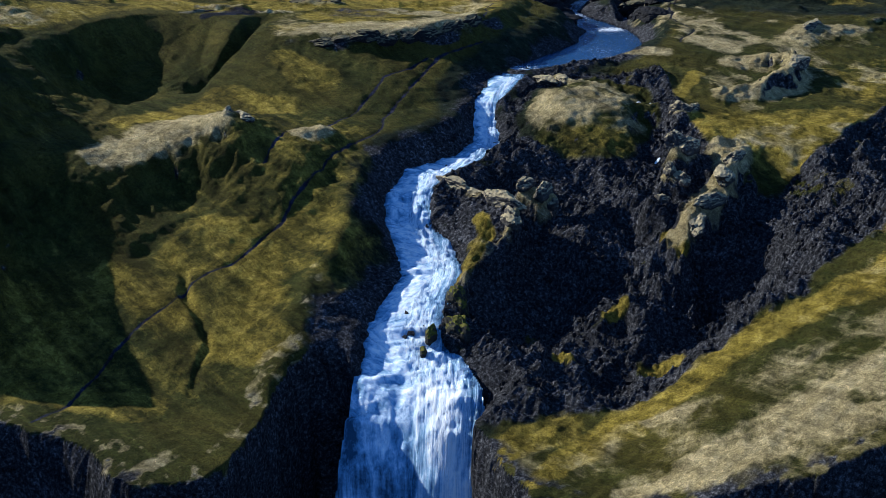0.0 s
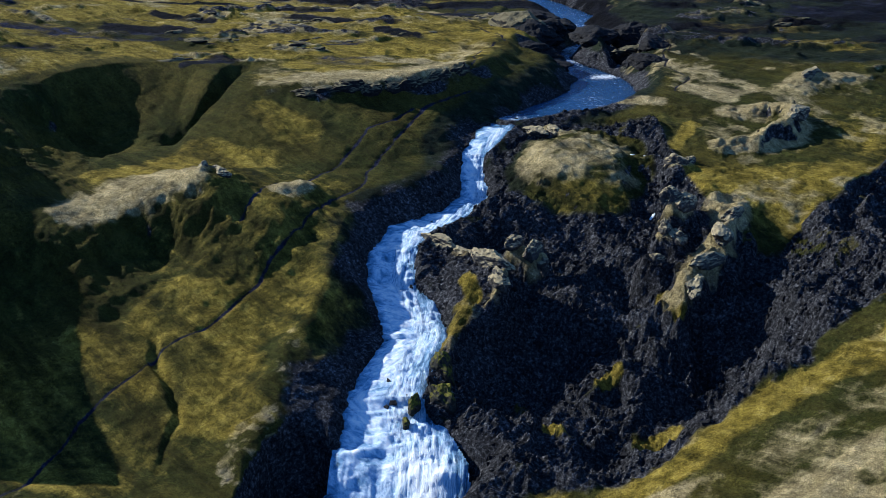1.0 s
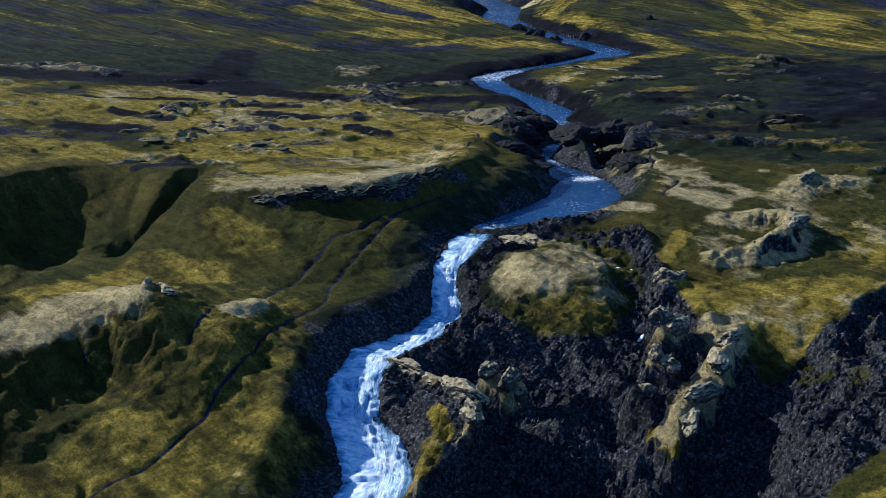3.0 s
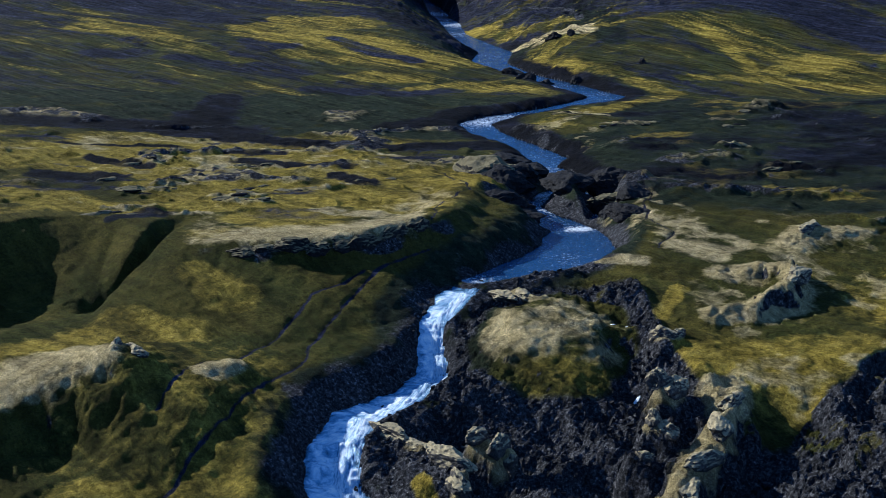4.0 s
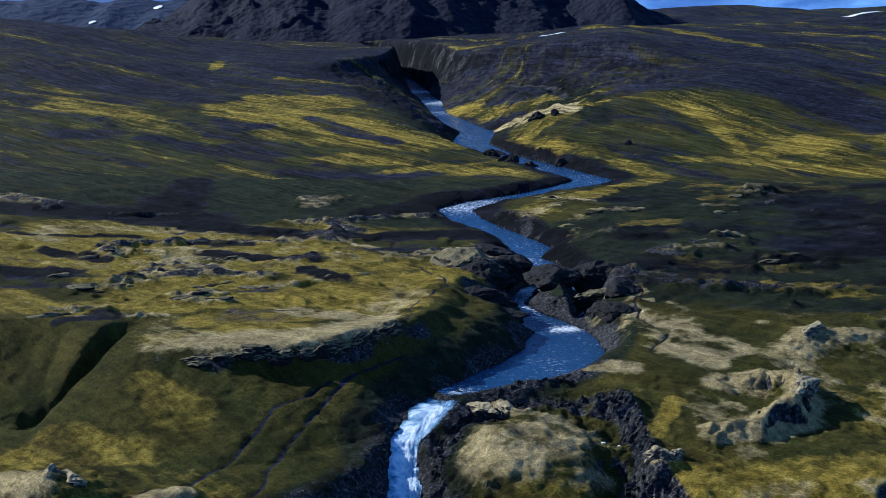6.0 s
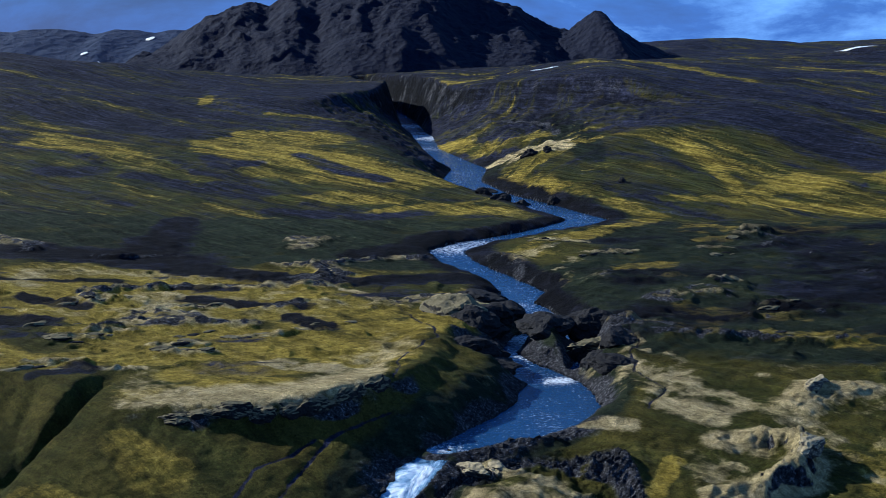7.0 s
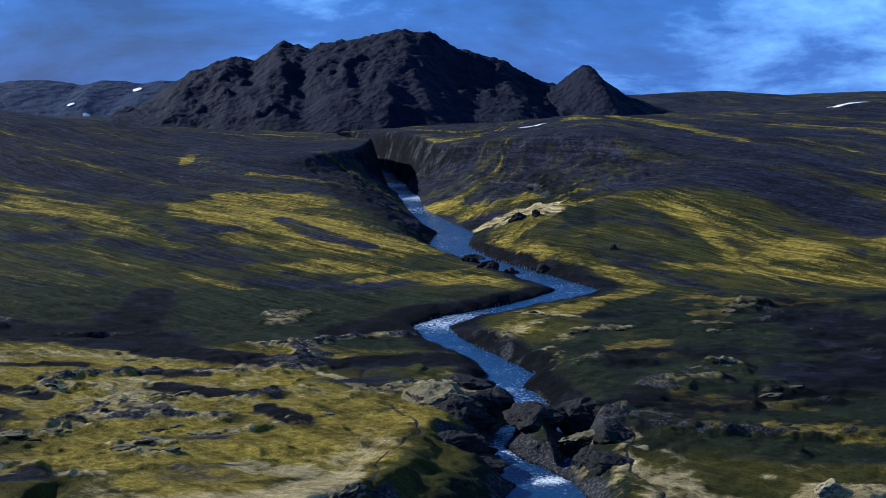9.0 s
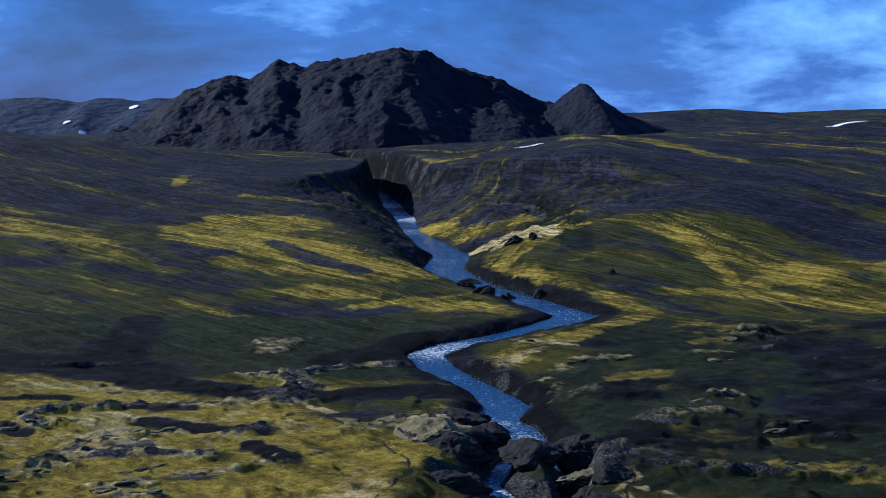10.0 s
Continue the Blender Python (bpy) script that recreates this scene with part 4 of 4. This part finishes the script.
def build_river():
    for name, line, lo, hi, step, label in (("river", POOL + UPPER[1:], (-85, 44), (70, 690), 0.7, "deep blue mountain river with small white riffles"),):
        X, Y = np.meshgrid(np.arange(lo[0], hi[0], step), np.arange(lo[1], hi[1], step))
        d, z, w = near(X, Y, line)
        d2, z2, w2 = near(X, Y, SIDE_CHANNEL)
        side = (d2 - w2) < (d - w)
        z = np.where(side & (d > w + 1.5), z2, z)
        t = np.minimum(d - w, d2 - w2)
        foam = -0.01 + 0.14 * rumple(X, Y, 8, 3, 111)
        for fx, fy, r, amt in ((18, 86.5, 2.4, 0.5), (20, 87.5, 2.2, 0.4), (15.5, 85.5, 1.8, 0.35), (9.5, 101, 4, 0.45), (12, 115, 4, 0.5), (0, 44, 5, 0.6), (-6, 212, 8, 0.45), (2, 222, 6, 0.3), (11, 143, 7, 0.2), (-31, 497, 18, 0.5), (-41, 553, 10, 0.5), (22, 100, 4, 0.3), (-25, 450, 12, 0.3), (15, 133, 6, 0.18)):
            foam += 0.75 * amt * np.exp(-np.square(np.hypot(X - fx, (Y - fy)) / r))
        keep = (t < 1.6)[:-1, :-1] & (Y[:-1, :-1] > 45.5)
        Z = z + 0.03 * rumple(X, Y, 1.6, 2, 113) + 0.25 * np.clip(foam - 0.4, 0, 1) * rumple(X, Y, 1.5, 2, 115)
        tagged(sheet(name, X, Y, Z, WATER, keep, attrs={"foam": foam}), label, "river", kind="structure")
    # the cascade from the pool down to the main fall
    X, Y = np.meshgrid(np.arange(-26, 8, 0.22), np.arange(-56, 48.2, 0.22))
    run, course, line = 0.0, [], [(-10.4, -57, -67, 10.2)] + CASCADE
    for k, (a, b, c, w) in enumerate(line):
        run += math.dist((a, b), line[k - 1][:2]) if k else 0
        course.append((a, b, c, w, run))
    d, z, w, run = near(X, Y, course)
    t = d - w
    rough = ease(46, 40, Y)
    across = 0.9 * d + 0.7 * X
    # over the lip the bed drops away; the eastern half is thrown further out
    thrown = Y + 2.4 * ease(-13, -6.5, X + 0.8 * rumple(X, Y, 4, 2, 120)) * ease(-36, -44, Y) + 0.30 * rumple(X, Y * 0.10, 1.1, 4, 119, False, 0.65) * ease(-38, -44, Y) + 0.2 * rumple(X, Y, 3.5, 3, 118) * ease(-36, -42, Y)
    drop = np.interp(thrown, (-56, -54.4, -52.4, -49, -45, -41, -37, -34), (-66, -50, -41, -33.8, -28.6, -25.2, -23.5, -22.7))
    z = np.where(Y < -34, drop, z)
    strand = rumple(across, run * 0.30, 0.75, 4, 123, True, 0.6)
    Z = z + rough * (0.45 * rumple(X, Y, 2.6, 3, 121) + 0.20 * strand + 0.25 * rumple(across * 0.4, run, 2.2, 2, 129, True)) - 0.25 * np.maximum(t, 0)
    foam = 0.02 + 0.36 * ease(44.5, 38, Y + 1.5 * rumple(X, Y, 3, 2, 125)) - 0.30 * ease(-1.5, 0.5, t) + 0.25 * strand - 0.45 * np.clip(rumple(across, run * 0.5, 2.4, 4, 127) + 0.0, 0, 1)
    # below the lip the western half turns bluer, its shade put into the foam
    foam += ease(-36, -42, Y) * (0.02 + 0.3 * rumple(X, Y * 0.35, 3, 3, 117) - 0.16 * ease(-8, -12, X) * ease(-40, -46, Y))
    flow = np.stack([across, 0.22 * run - 0.085 * z, 0 * run, 0 * run + 1], -1)
    keep = (t < 1.2)[:-1, :-1]
    base = new("cascade")
    base.location = (-14, -5, -14)
    tagged(base, "foaming white water tumbling over stepped dark rock", "cascade")
    fall = new("waterfall")
    fall.location = (-11, -46, -60)
    tagged(fall, "tall white waterfall dropping into a dark canyon", "waterfall")
    for name, lo, hi in (("upper_fall", 27.5, 49), ("chute", 6.8, 27.5), ("middle_fall", -10, 6.8), ("lower_fall", -35, -10), ("water_veil", -56, -35), ("front_curtain", -56, -35)):
        rows = ((Y >= lo) & (Y < hi) & ((hi > -35) | ((X > -9.2) == (name == "front_curtain"))))[:-1, :-1]
        ob = sheet(name, X, Y, Z, WHITE, keep & rows, attrs={"foam": foam, "flow": flow})
        owner = fall if hi == -35 else base
        ob.parent = owner
        ob.matrix_parent_inverse = Matrix.Translation(owner.location).inverted()


def veil(name, course, layers, seed):
    """Falling water along a course of x, y, z and half width, in sheets one over the other."""
    made = []
    vs, cx, cy, cz, cw = (np.array(c) for c in zip(*course))
    for k in range(layers):
        u, v = np.meshgrid(np.linspace(-1, 1, 150), np.linspace(0, 1, 130))
        at = lambda c: sum(np.interp(v + o, vs, c) for o in (-0.05, -0.025, 0, 0.025, 0.05)) / 5
        steep = ease(0.12, 0.4, v)
        jag = rumple(u * 7, v * 0.8 + k, 1, 4, seed + k)
        X = at(cx) + u * at(cw) + 0.25 * rumple(u * 12, v * 3, 1, 2, seed + 9)
        Y = at(cy) - u * 1.6 * (1 - steep) - (0.9 * jag + 0.35 * rumple(u * 16, v * 3.0, 1, 4, seed + 5, True)) * (0.3 + steep) - 0.55 * k
        Z = at(cz) + 0.5 * jag * (1 - 0.6 * steep) * ease(0, 0.25, v) + 0.15 + 0.35 * k * (1 - steep) - (0.5 + 1.4 * steep) * np.power(np.abs(u), 4)
        foam = 0.36 + 0.12 * rumple(u * 22 + 2 * rumple(u * 4, v * 5, 1, 2, seed + 3), v * 3.0, 1, 4, seed + 20 + k, False, 0.65) + 0.35 * rumple(u * 3, v * 3.0, 1, 3, seed + 30 + k) + 0.12 * u
        flow = np.stack([u * at(cw) + 0.6 * rumple(u * 5, v * 5, 1, 2, seed + 6), v * 42 * 0.16, 0 * u, 0 * u + 1], -1)
        keep = (rumple(u * 11, v * 1.5, 1, 3, seed + 40 + k) > (-2 if not k else 0.0))[:-1, :-1]
        made.append(sheet(name if not k else "spray", X, Y, Z, WHITE, keep, attrs={"foam": foam, "flow": flow}))
    return made


SIDE_FALL = [(0, -30.4, -44.0, -30.0, 0.35), (0.2, -30.0, -45.5, -33.5, 0.6), (0.6, -28.4, -47.5, -47, 1.1), (1, -26.8, -49, -66, 1.7)]


def build_falls():
    side = veil("side_fall", SIDE_FALL, 1, 261)[0]
    tagged(side, "thin side trickle running down the dark cliff", "waterfall")


def build_mountain(name, crest, y0, front, back, step, label, seed, rugged=9.0, mat=None, foot=28):
    """A rocky ridge: crest of x and height, with creased flanks that run out into the ground."""
    cx, cz = zip(*crest)
    X, Y = np.meshgrid(np.arange(cx[0] - 20, cx[-1] + 20, step), np.arange(y0 - front, y0 + back, step))
    wx, wy = X + 9 * rumple(X, Y, 60, 4, seed), Y + 16 * rumple(X, Y, 70, 3, seed + 5)
    top = np.interp(wx, cx, cz) + 2.0 * rumple(X, Y, 16, 4, seed + 7) + 0.22 * rugged * (rumple(X, Y, 10, 4, seed + 8, True, 0.6) - 0.2)
    k = np.clip(np.where(wy < y0, (y0 - wy) / front, (wy - y0) / back), 0, 1)
    fall = np.power(1 - k, 1.45) + 0.13 * np.sin(k * math.pi)
    Z = top * fall + (foot - 12 * k) * (1 - fall)
    # crags above, smooth scree aprons below with a few knolls
    amp = rugged * np.clip(4 * k * (1 - k), 0.10, 1) * ease(cx[0] - 20, cx[0] + 60, X)
    spurs = rumple(wx + 0.25 * wy, wy * 0.22, 62, 3, seed + 9, True, 0.45)
    Z += amp * (1.0 * spurs - 0.3) + 0.30 * amp * rumple(wx, wy * 0.6, 17, 5, seed + 11, True, 0.6) * ease(0.55, 0.15, k + 0.25 * rumple(X, Y, 40, 3, seed + 13))
    Z += 0.35 * amp * ease(0.45, 0.8, rumple(X, Y, 38, 3, seed + 15, True)) * (0.6 + 0.5 * rumple(X, Y, 8, 4, seed + 17, True)) + 0.05 * amp * rumple(X, Y, 6, 4, seed + 19)
    rim = np.minimum(np.minimum(X - X.min(), X.max() - X), np.minimum(Y - Y.min(), Y.max() - Y))
    Z -= 30 * ease(18, 0, rim)
    HILLS[name] = X[0], Y[:, 0], Z
    return tagged(sheet(name, X, Y, Z, mat or SHADED_HILL), label, "mountain", kind="structure")


def build_distance():
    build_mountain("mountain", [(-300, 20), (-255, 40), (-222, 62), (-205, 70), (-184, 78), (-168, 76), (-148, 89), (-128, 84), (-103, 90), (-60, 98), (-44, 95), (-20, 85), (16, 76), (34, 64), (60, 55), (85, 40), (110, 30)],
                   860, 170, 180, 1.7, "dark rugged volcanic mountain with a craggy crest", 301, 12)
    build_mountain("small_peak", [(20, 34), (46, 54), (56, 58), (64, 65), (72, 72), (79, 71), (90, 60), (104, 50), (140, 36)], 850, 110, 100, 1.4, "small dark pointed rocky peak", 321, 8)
    build_mountain("distant_hills", [(-1500, 44), (-1000, 50), (-962, 50), (-950, 54), (-890, 56), (-850, 54), (-805, 46), (-780, 50), (-765, 57), (-715, 54), (-690, 49), (-650, 55), (-600, 54), (-400, 46), (-250, 40)], 2500, 380, 400, 9, "far hills with haze blue in their rock colour, streaked with old snow", 341, 7, HAZE_ROCK, -24)


def boulder(name, size, seed, mat, sub=4):
    """One irregular, faceted block of lava."""
    bm = bmesh.new()
    bmesh.ops.create_icosphere(bm, subdivisions=sub, radius=1)
    rnd = random.Random(seed)
    cuts = [(Vector((rnd.uniform(-1, 1), rnd.uniform(-1, 1), rnd.uniform(-0.4, 1))).normalized(), rnd.uniform(0.55, 0.9)) for _ in range(9)]
    off = Vector((rnd.uniform(0, 90), rnd.uniform(0, 90), 0))
    for v in bm.verts:
        for nrm, d in cuts:
            over = v.co.dot(nrm) - d
            if over > 0:
                v.co -= nrm * over * 0.85
        v.co += v.co.normalized() * (0.22 * noise.noise(v.co * 1.7 + off) + 0.13 * noise.noise(v.co * 4.3 + off) + 0.06 * noise.noise(v.co * 11 + off))
        v.co = Vector((v.co.x * size[0], v.co.y * size[1], v.co.z * size[2]))
    me = bpy.data.meshes.new(name)
    bm.to_mesh(me)
    bm.free()
    me.materials.append(mat)
    return new(name, me)


def ground_at(x, y):
    return float(ground_level(np.array([float(x)]), np.array([float(y)]))[0])


def build_rocks():
    # x, y, size x, size y, height, tilt, material
    narrows = [(-1, 116, 6, 5, 4.5), (4, 112, 4.5, 5, 4), (6, 120, 4, 4, 3.2), (9, 127, 4, 3, 2.6), (14, 126.5, 4.5, 3, 2.4), (17, 110, 5, 6, 2.8), (20.5, 104, 3, 4, 3.0), (26, 112, 4.5, 5, 4.6), (25, 101, 3, 5, 3.6),
               (24.5, 92, 2.5, 4, 3), (5, 99, 4.5, 4, 2.4), (7, 89, 4.5, 4, 2.0), (2, 93, 4, 5, 2.6), (6, 140, 3, 3, 2.2), (3, 132, 5, 4, 2.6), (29, 96, 3, 4, 3), (27.5, 83, 2.5, 4, 2.4)]
    for k, (x, y, a, b, c) in enumerate(narrows):
        ob = boulder("boulder", (1.2 * a, 1.2 * b, 0.85 * c), 400 + k, CAPPED if k in (0, 8) else LAVA)
        ob.matrix_world = pose(x, y, max(ground_at(x, y), 0.3) - 0.15 * c, 0, 0, 37 * k)
        tagged(ob, "large dark lava block beside the narrow river channel", "boulder", "blocks at the river narrows")
    far = [(1, 296, 3, 2), (6, 287, 5, 2.4), (14, 289, 4, 2), (24, 290, 3, 2), (17, 351, 4, 2.5), (23, 349, 2.6, 2), (46, 300, 2, 1.6), (2, 318, 4, 2)]
    for k, (x, y, a, c) in enumerate(far):
        ob = boulder("boulder", (a, a * 0.7, c), 440 + k, LAVA)
        ob.matrix_world = pose(x, y, ground_at(x, y), 0, 0, 50 * k)
        tagged(ob, "dark boulder standing on the mossy river bank", "boulder", "boulders on the upper river banks")
    rnd = random.Random(7)
    outcrops = [(-35, 93), (-46, 84), (-57, 115), (-68, 124), (-65, 88), (-64, 67), (-62, 93), (-22, 106), (-42, 80), (-50, 118), (-74, 121), (-45, 96), (-30, 98), (-72, 100), (59, 101), (20, 212), (32, 188), (72, 215), (55, 148), (64, 194), (26, 205), (38, 192), (64, 126)]
    for k, (x, y) in enumerate(outcrops):
        for j in range(3):
            a = rnd.uniform(0.4, 0.9) * (1 if j else 1.6)
            px, py = x + 2.6 * (j - 1.5) + rnd.uniform(-1, 1), y + 0.9 * (j - 1.5) + rnd.uniform(-1.2, 1.2)
            ob = boulder("outcrop", (a * 2.4, a * 1.1, a * 0.6), 500 + 4 * k + j, CAPPED if j % 2 == 0 else LAVA, sub=3)
            ob.matrix_world = pose(px, py, ground_at(px, py) - 0.22 * a, 0, 0, rnd.uniform(-10, 45))
            tagged(ob, "low weathered lava outcrop in the dry grass", "rock", "outcrops on the moor")


def build_crags():
    """Pale broken crags that stand on the lava and along the ridges: x, y, size, height, lift."""
    crags = [(26.4, 3.6, 2.2, 2.0, 0.0), (28.2, 3.2, 1.6, 1.5, 0.0), (25.2, -2.4, 1.6, 1.6, 0.0), (26.6, -3.6, 1.3, 1.2, 0.0), (23.6, -7.2, 1.2, 1.1, 0.0), (2.6, -1.6, 1.7, 1.3, 0.0), (5.4, -3.0, 1.5, 1.5, 0.0), (7.0, -4.6, 1.2, 1.5, 0.0),
             (-9.4, 4.6, 1.8, 0.9, -0.3), (-5.6, 1.0, 1.9, 1.0, -0.3), (-2.6, -3.4, 1.7, 1.1, -0.4), (-0.4, -7.0, 1.8, 1.2, -0.4), (0.4, -10.6, 1.7, 1.5, -0.5), (35.2, 1.6, 1.9, 1.2, -0.4), (33.4, -4.0, 2.0, 1.1, -0.4), (30.6, -9.6, 1.9, 1.2, -0.5), (28.6, -13.0, 1.6, 1.2, -0.4),
             (28.4, 21.8, 1.7, 1.3, 0.0), (30.4, 22.8, 1.3, 1.0, 0.0), (4.4, 41.6, 1.7, 0.9, -0.2), (7.6, 42.2, 1.7, 0.8, -0.2), (50.6, 40.5, 1.7, 1.1, -0.4), (51.0, 45.5, 1.6, 1.0, -0.4), (-47.6, 8.6, 1.5, 1.3, -0.4), (-45.2, 8.4, 1.2, 0.9, -0.3), (57.6, 66.8, 2.0, 1.2, -0.4)]
    for k, (x, y, a, c, lift) in enumerate(crags):
        # those with a negative lift are sunk into a ridge and drawn out along it
        long = 1.9 if lift < 0 else 1.25
        size = 0.75 + 0.5 * ((k * 0.618) % 1.0)
        ob = boulder("crag", (a * long * size, a * 0.85 * size, c * (0.8 + 0.4 * size)), 600 + k, PALE)
        ob.matrix_world = pose(x, y, ground_at(x, y) + 1.6 * lift, 0, 0, (62 if x > 20 else -52) + 23 * math.sin(k * 2.4) if lift < 0 else 41 * k)
        tagged(ob, "pale weathered crag of lava rock crusted with dry moss", "rock", "pale crags on the lava")
    for k, (x, y, z, a, b, c) in enumerate(((-9.9, -31.6, -20.9, 1.0, 2.0, 1.5), (-10.6, -34.2, -22.6, 0.7, 1.0, 0.9), (-6.4, -24.5, -19.2, 1.7, 2.6, 3.0), (-6.0, -29.5, -21.0, 1.7, 2.8, 3.2))):
        ob = boulder("boulder", (a, b, c), 640 + k, MOSSY)
        ob.matrix_world = pose(x, y, z, 0, 0, 15 * k)
        tagged(ob, "wet rock with bright green moss standing in the white water", "boulder", "mossy rocks in the cascade")


def build_rock_band():
    """Broken dark rock that crops out under the lip of the scarp."""
    rnd = random.Random(11)
    edge = [(-38, 46.4), (-34, 46.6), (-30, 46.9), (-26, 47), (-22, 48.2), (-18, 49.6), (-15.4, 52.4), (-13, 55.2), (-11, 58)]
    for k, (x, y) in enumerate(edge):
        a = rnd.uniform(1.5, 2.3)
        x, y = x + 0.5, y - 1.4
        turn = math.degrees(math.atan2(edge[min(k + 1, 8)][1] - edge[max(k - 1, 0)][1], edge[min(k + 1, 8)][0] - edge[max(k - 1, 0)][0]))
        ob = boulder("rock_ledge", (a * 1.7, a * 0.7, a * (0.55 + 0.07 * k)), 700 + k, CAPPED)
        ob.matrix_world = pose(x, y, ground_at(x, y) - 0.55 * a * (0.55 + 0.07 * k), 0, 0, turn)
        tagged(ob, "dark rock ledge cropping out under the grassy lip", "rock", "ledges under the scarp lip")


def build_snow():
    for x, y, a, b, turn in ((24.2, 13.9, 0.6, 0.28, 20), (21.6, 30.5, 0.4, 0.25, 0), (23.5, 27.8, 0.4, 0.22, 50), (27, 592, 11, 3.2, 40), (205, 643, 12, 5, 5), (-675, 2425, 9, 16, 10), (-601, 2320, 9, 12, -10), (-590, 2290, 7, 8, 20), (-715, 2230, 6, 10, 0), (-764, 2300, 7, 10, 0)):
        U, V = np.meshgrid(np.linspace(-1, 1, 40), np.linspace(-1, 1, 16))
        c, s = math.cos(radians(turn)), math.sin(radians(turn))
        X, Y = x + a * U * c - b * V * s, y + a * U * s + b * V * c
        r = np.hypot(U, V) + 0.3 * rumple(U * 3 + x, V * 3, 1, 3, 7)
        Z = (grid_level(*HILLS["distant_hills"], X, Y) + 1.5 if y > 2000 else ground_level(X, Y)) + min(0.5, 0.3 * a) * ease(1.1, 0.5, r) + 0.03 + 0.04 * min(a, 2)
        tagged(sheet("snow_patch", X, Y, Z, SNOW, (r < 0.95)[:-1, :-1]), "old snow patch lying in a fold of the hillside", "snow", "snow patches")


build_ground()
build_river()
build_falls()
build_distance()
build_rocks()
build_crags()
build_rock_band()
build_snow()


def build_rubble():
    """Loose angular lava blocks strewn over the lava tract, in one mesh."""
    rng = np.random.default_rng(5)
    n = 16000
    x, y = rng.uniform(-14, 70, n), rng.uniform(-48, 50, n)
    on = (ground_level(x, y, "rock") > 0.62 + 0.25 * rng.uniform(-1, 1, n)) & (rumple(x, y, 6, 3, 77) > rng.uniform(-0.5, 0.6, n))
    x, y = x[on], y[on]
    z, n = ground_level(x, y), len(x)
    size = 0.06 + 0.26 * np.power(rng.uniform(0, 1, n), 4.0)
    corners = np.array([(a, b, c) for c in (-1, 1) for b in (-1, 1) for a in (-1, 1)], float)
    co = corners[None] * (1 + 0.55 * rng.uniform(-1, 1, (n, 8, 3)))
    co *= size[:, None, None] * rng.uniform(0.6, 1.35, (n, 1, 3))
    a = rng.uniform(0, 2 * math.pi, n)
    b = rng.uniform(-0.7, 0.7, n)
    ca, sa, cb, sb = np.cos(a)[:, None], np.sin(a)[:, None], np.cos(b)[:, None], np.sin(b)[:, None]
    px, pz = co[..., 0] * cb - co[..., 2] * sb, co[..., 0] * sb + co[..., 2] * cb
    qx, qy = px * ca - co[..., 1] * sa, px * sa + co[..., 1] * ca
    verts = np.stack([qx + x[:, None], qy + y[:, None], pz + z[:, None] + 0.25 * size[:, None]], -1).reshape(-1, 3)
    faces = np.array([(0, 2, 3, 1), (4, 5, 7, 6), (0, 1, 5, 4), (2, 6, 7, 3), (0, 4, 6, 2), (1, 3, 7, 5)])
    quads = (faces[None] + 8 * np.arange(n)[:, None, None]).reshape(-1, 4)
    me = bpy.data.meshes.new("lava_rubble")
    me.from_pydata(verts.tolist(), [], quads.tolist())
    me.materials.append(LAVA)
    tagged(new("lava_rubble", me), "loose black lava blocks strewn over rough ground", "rubble", kind="stuff")


build_rubble()
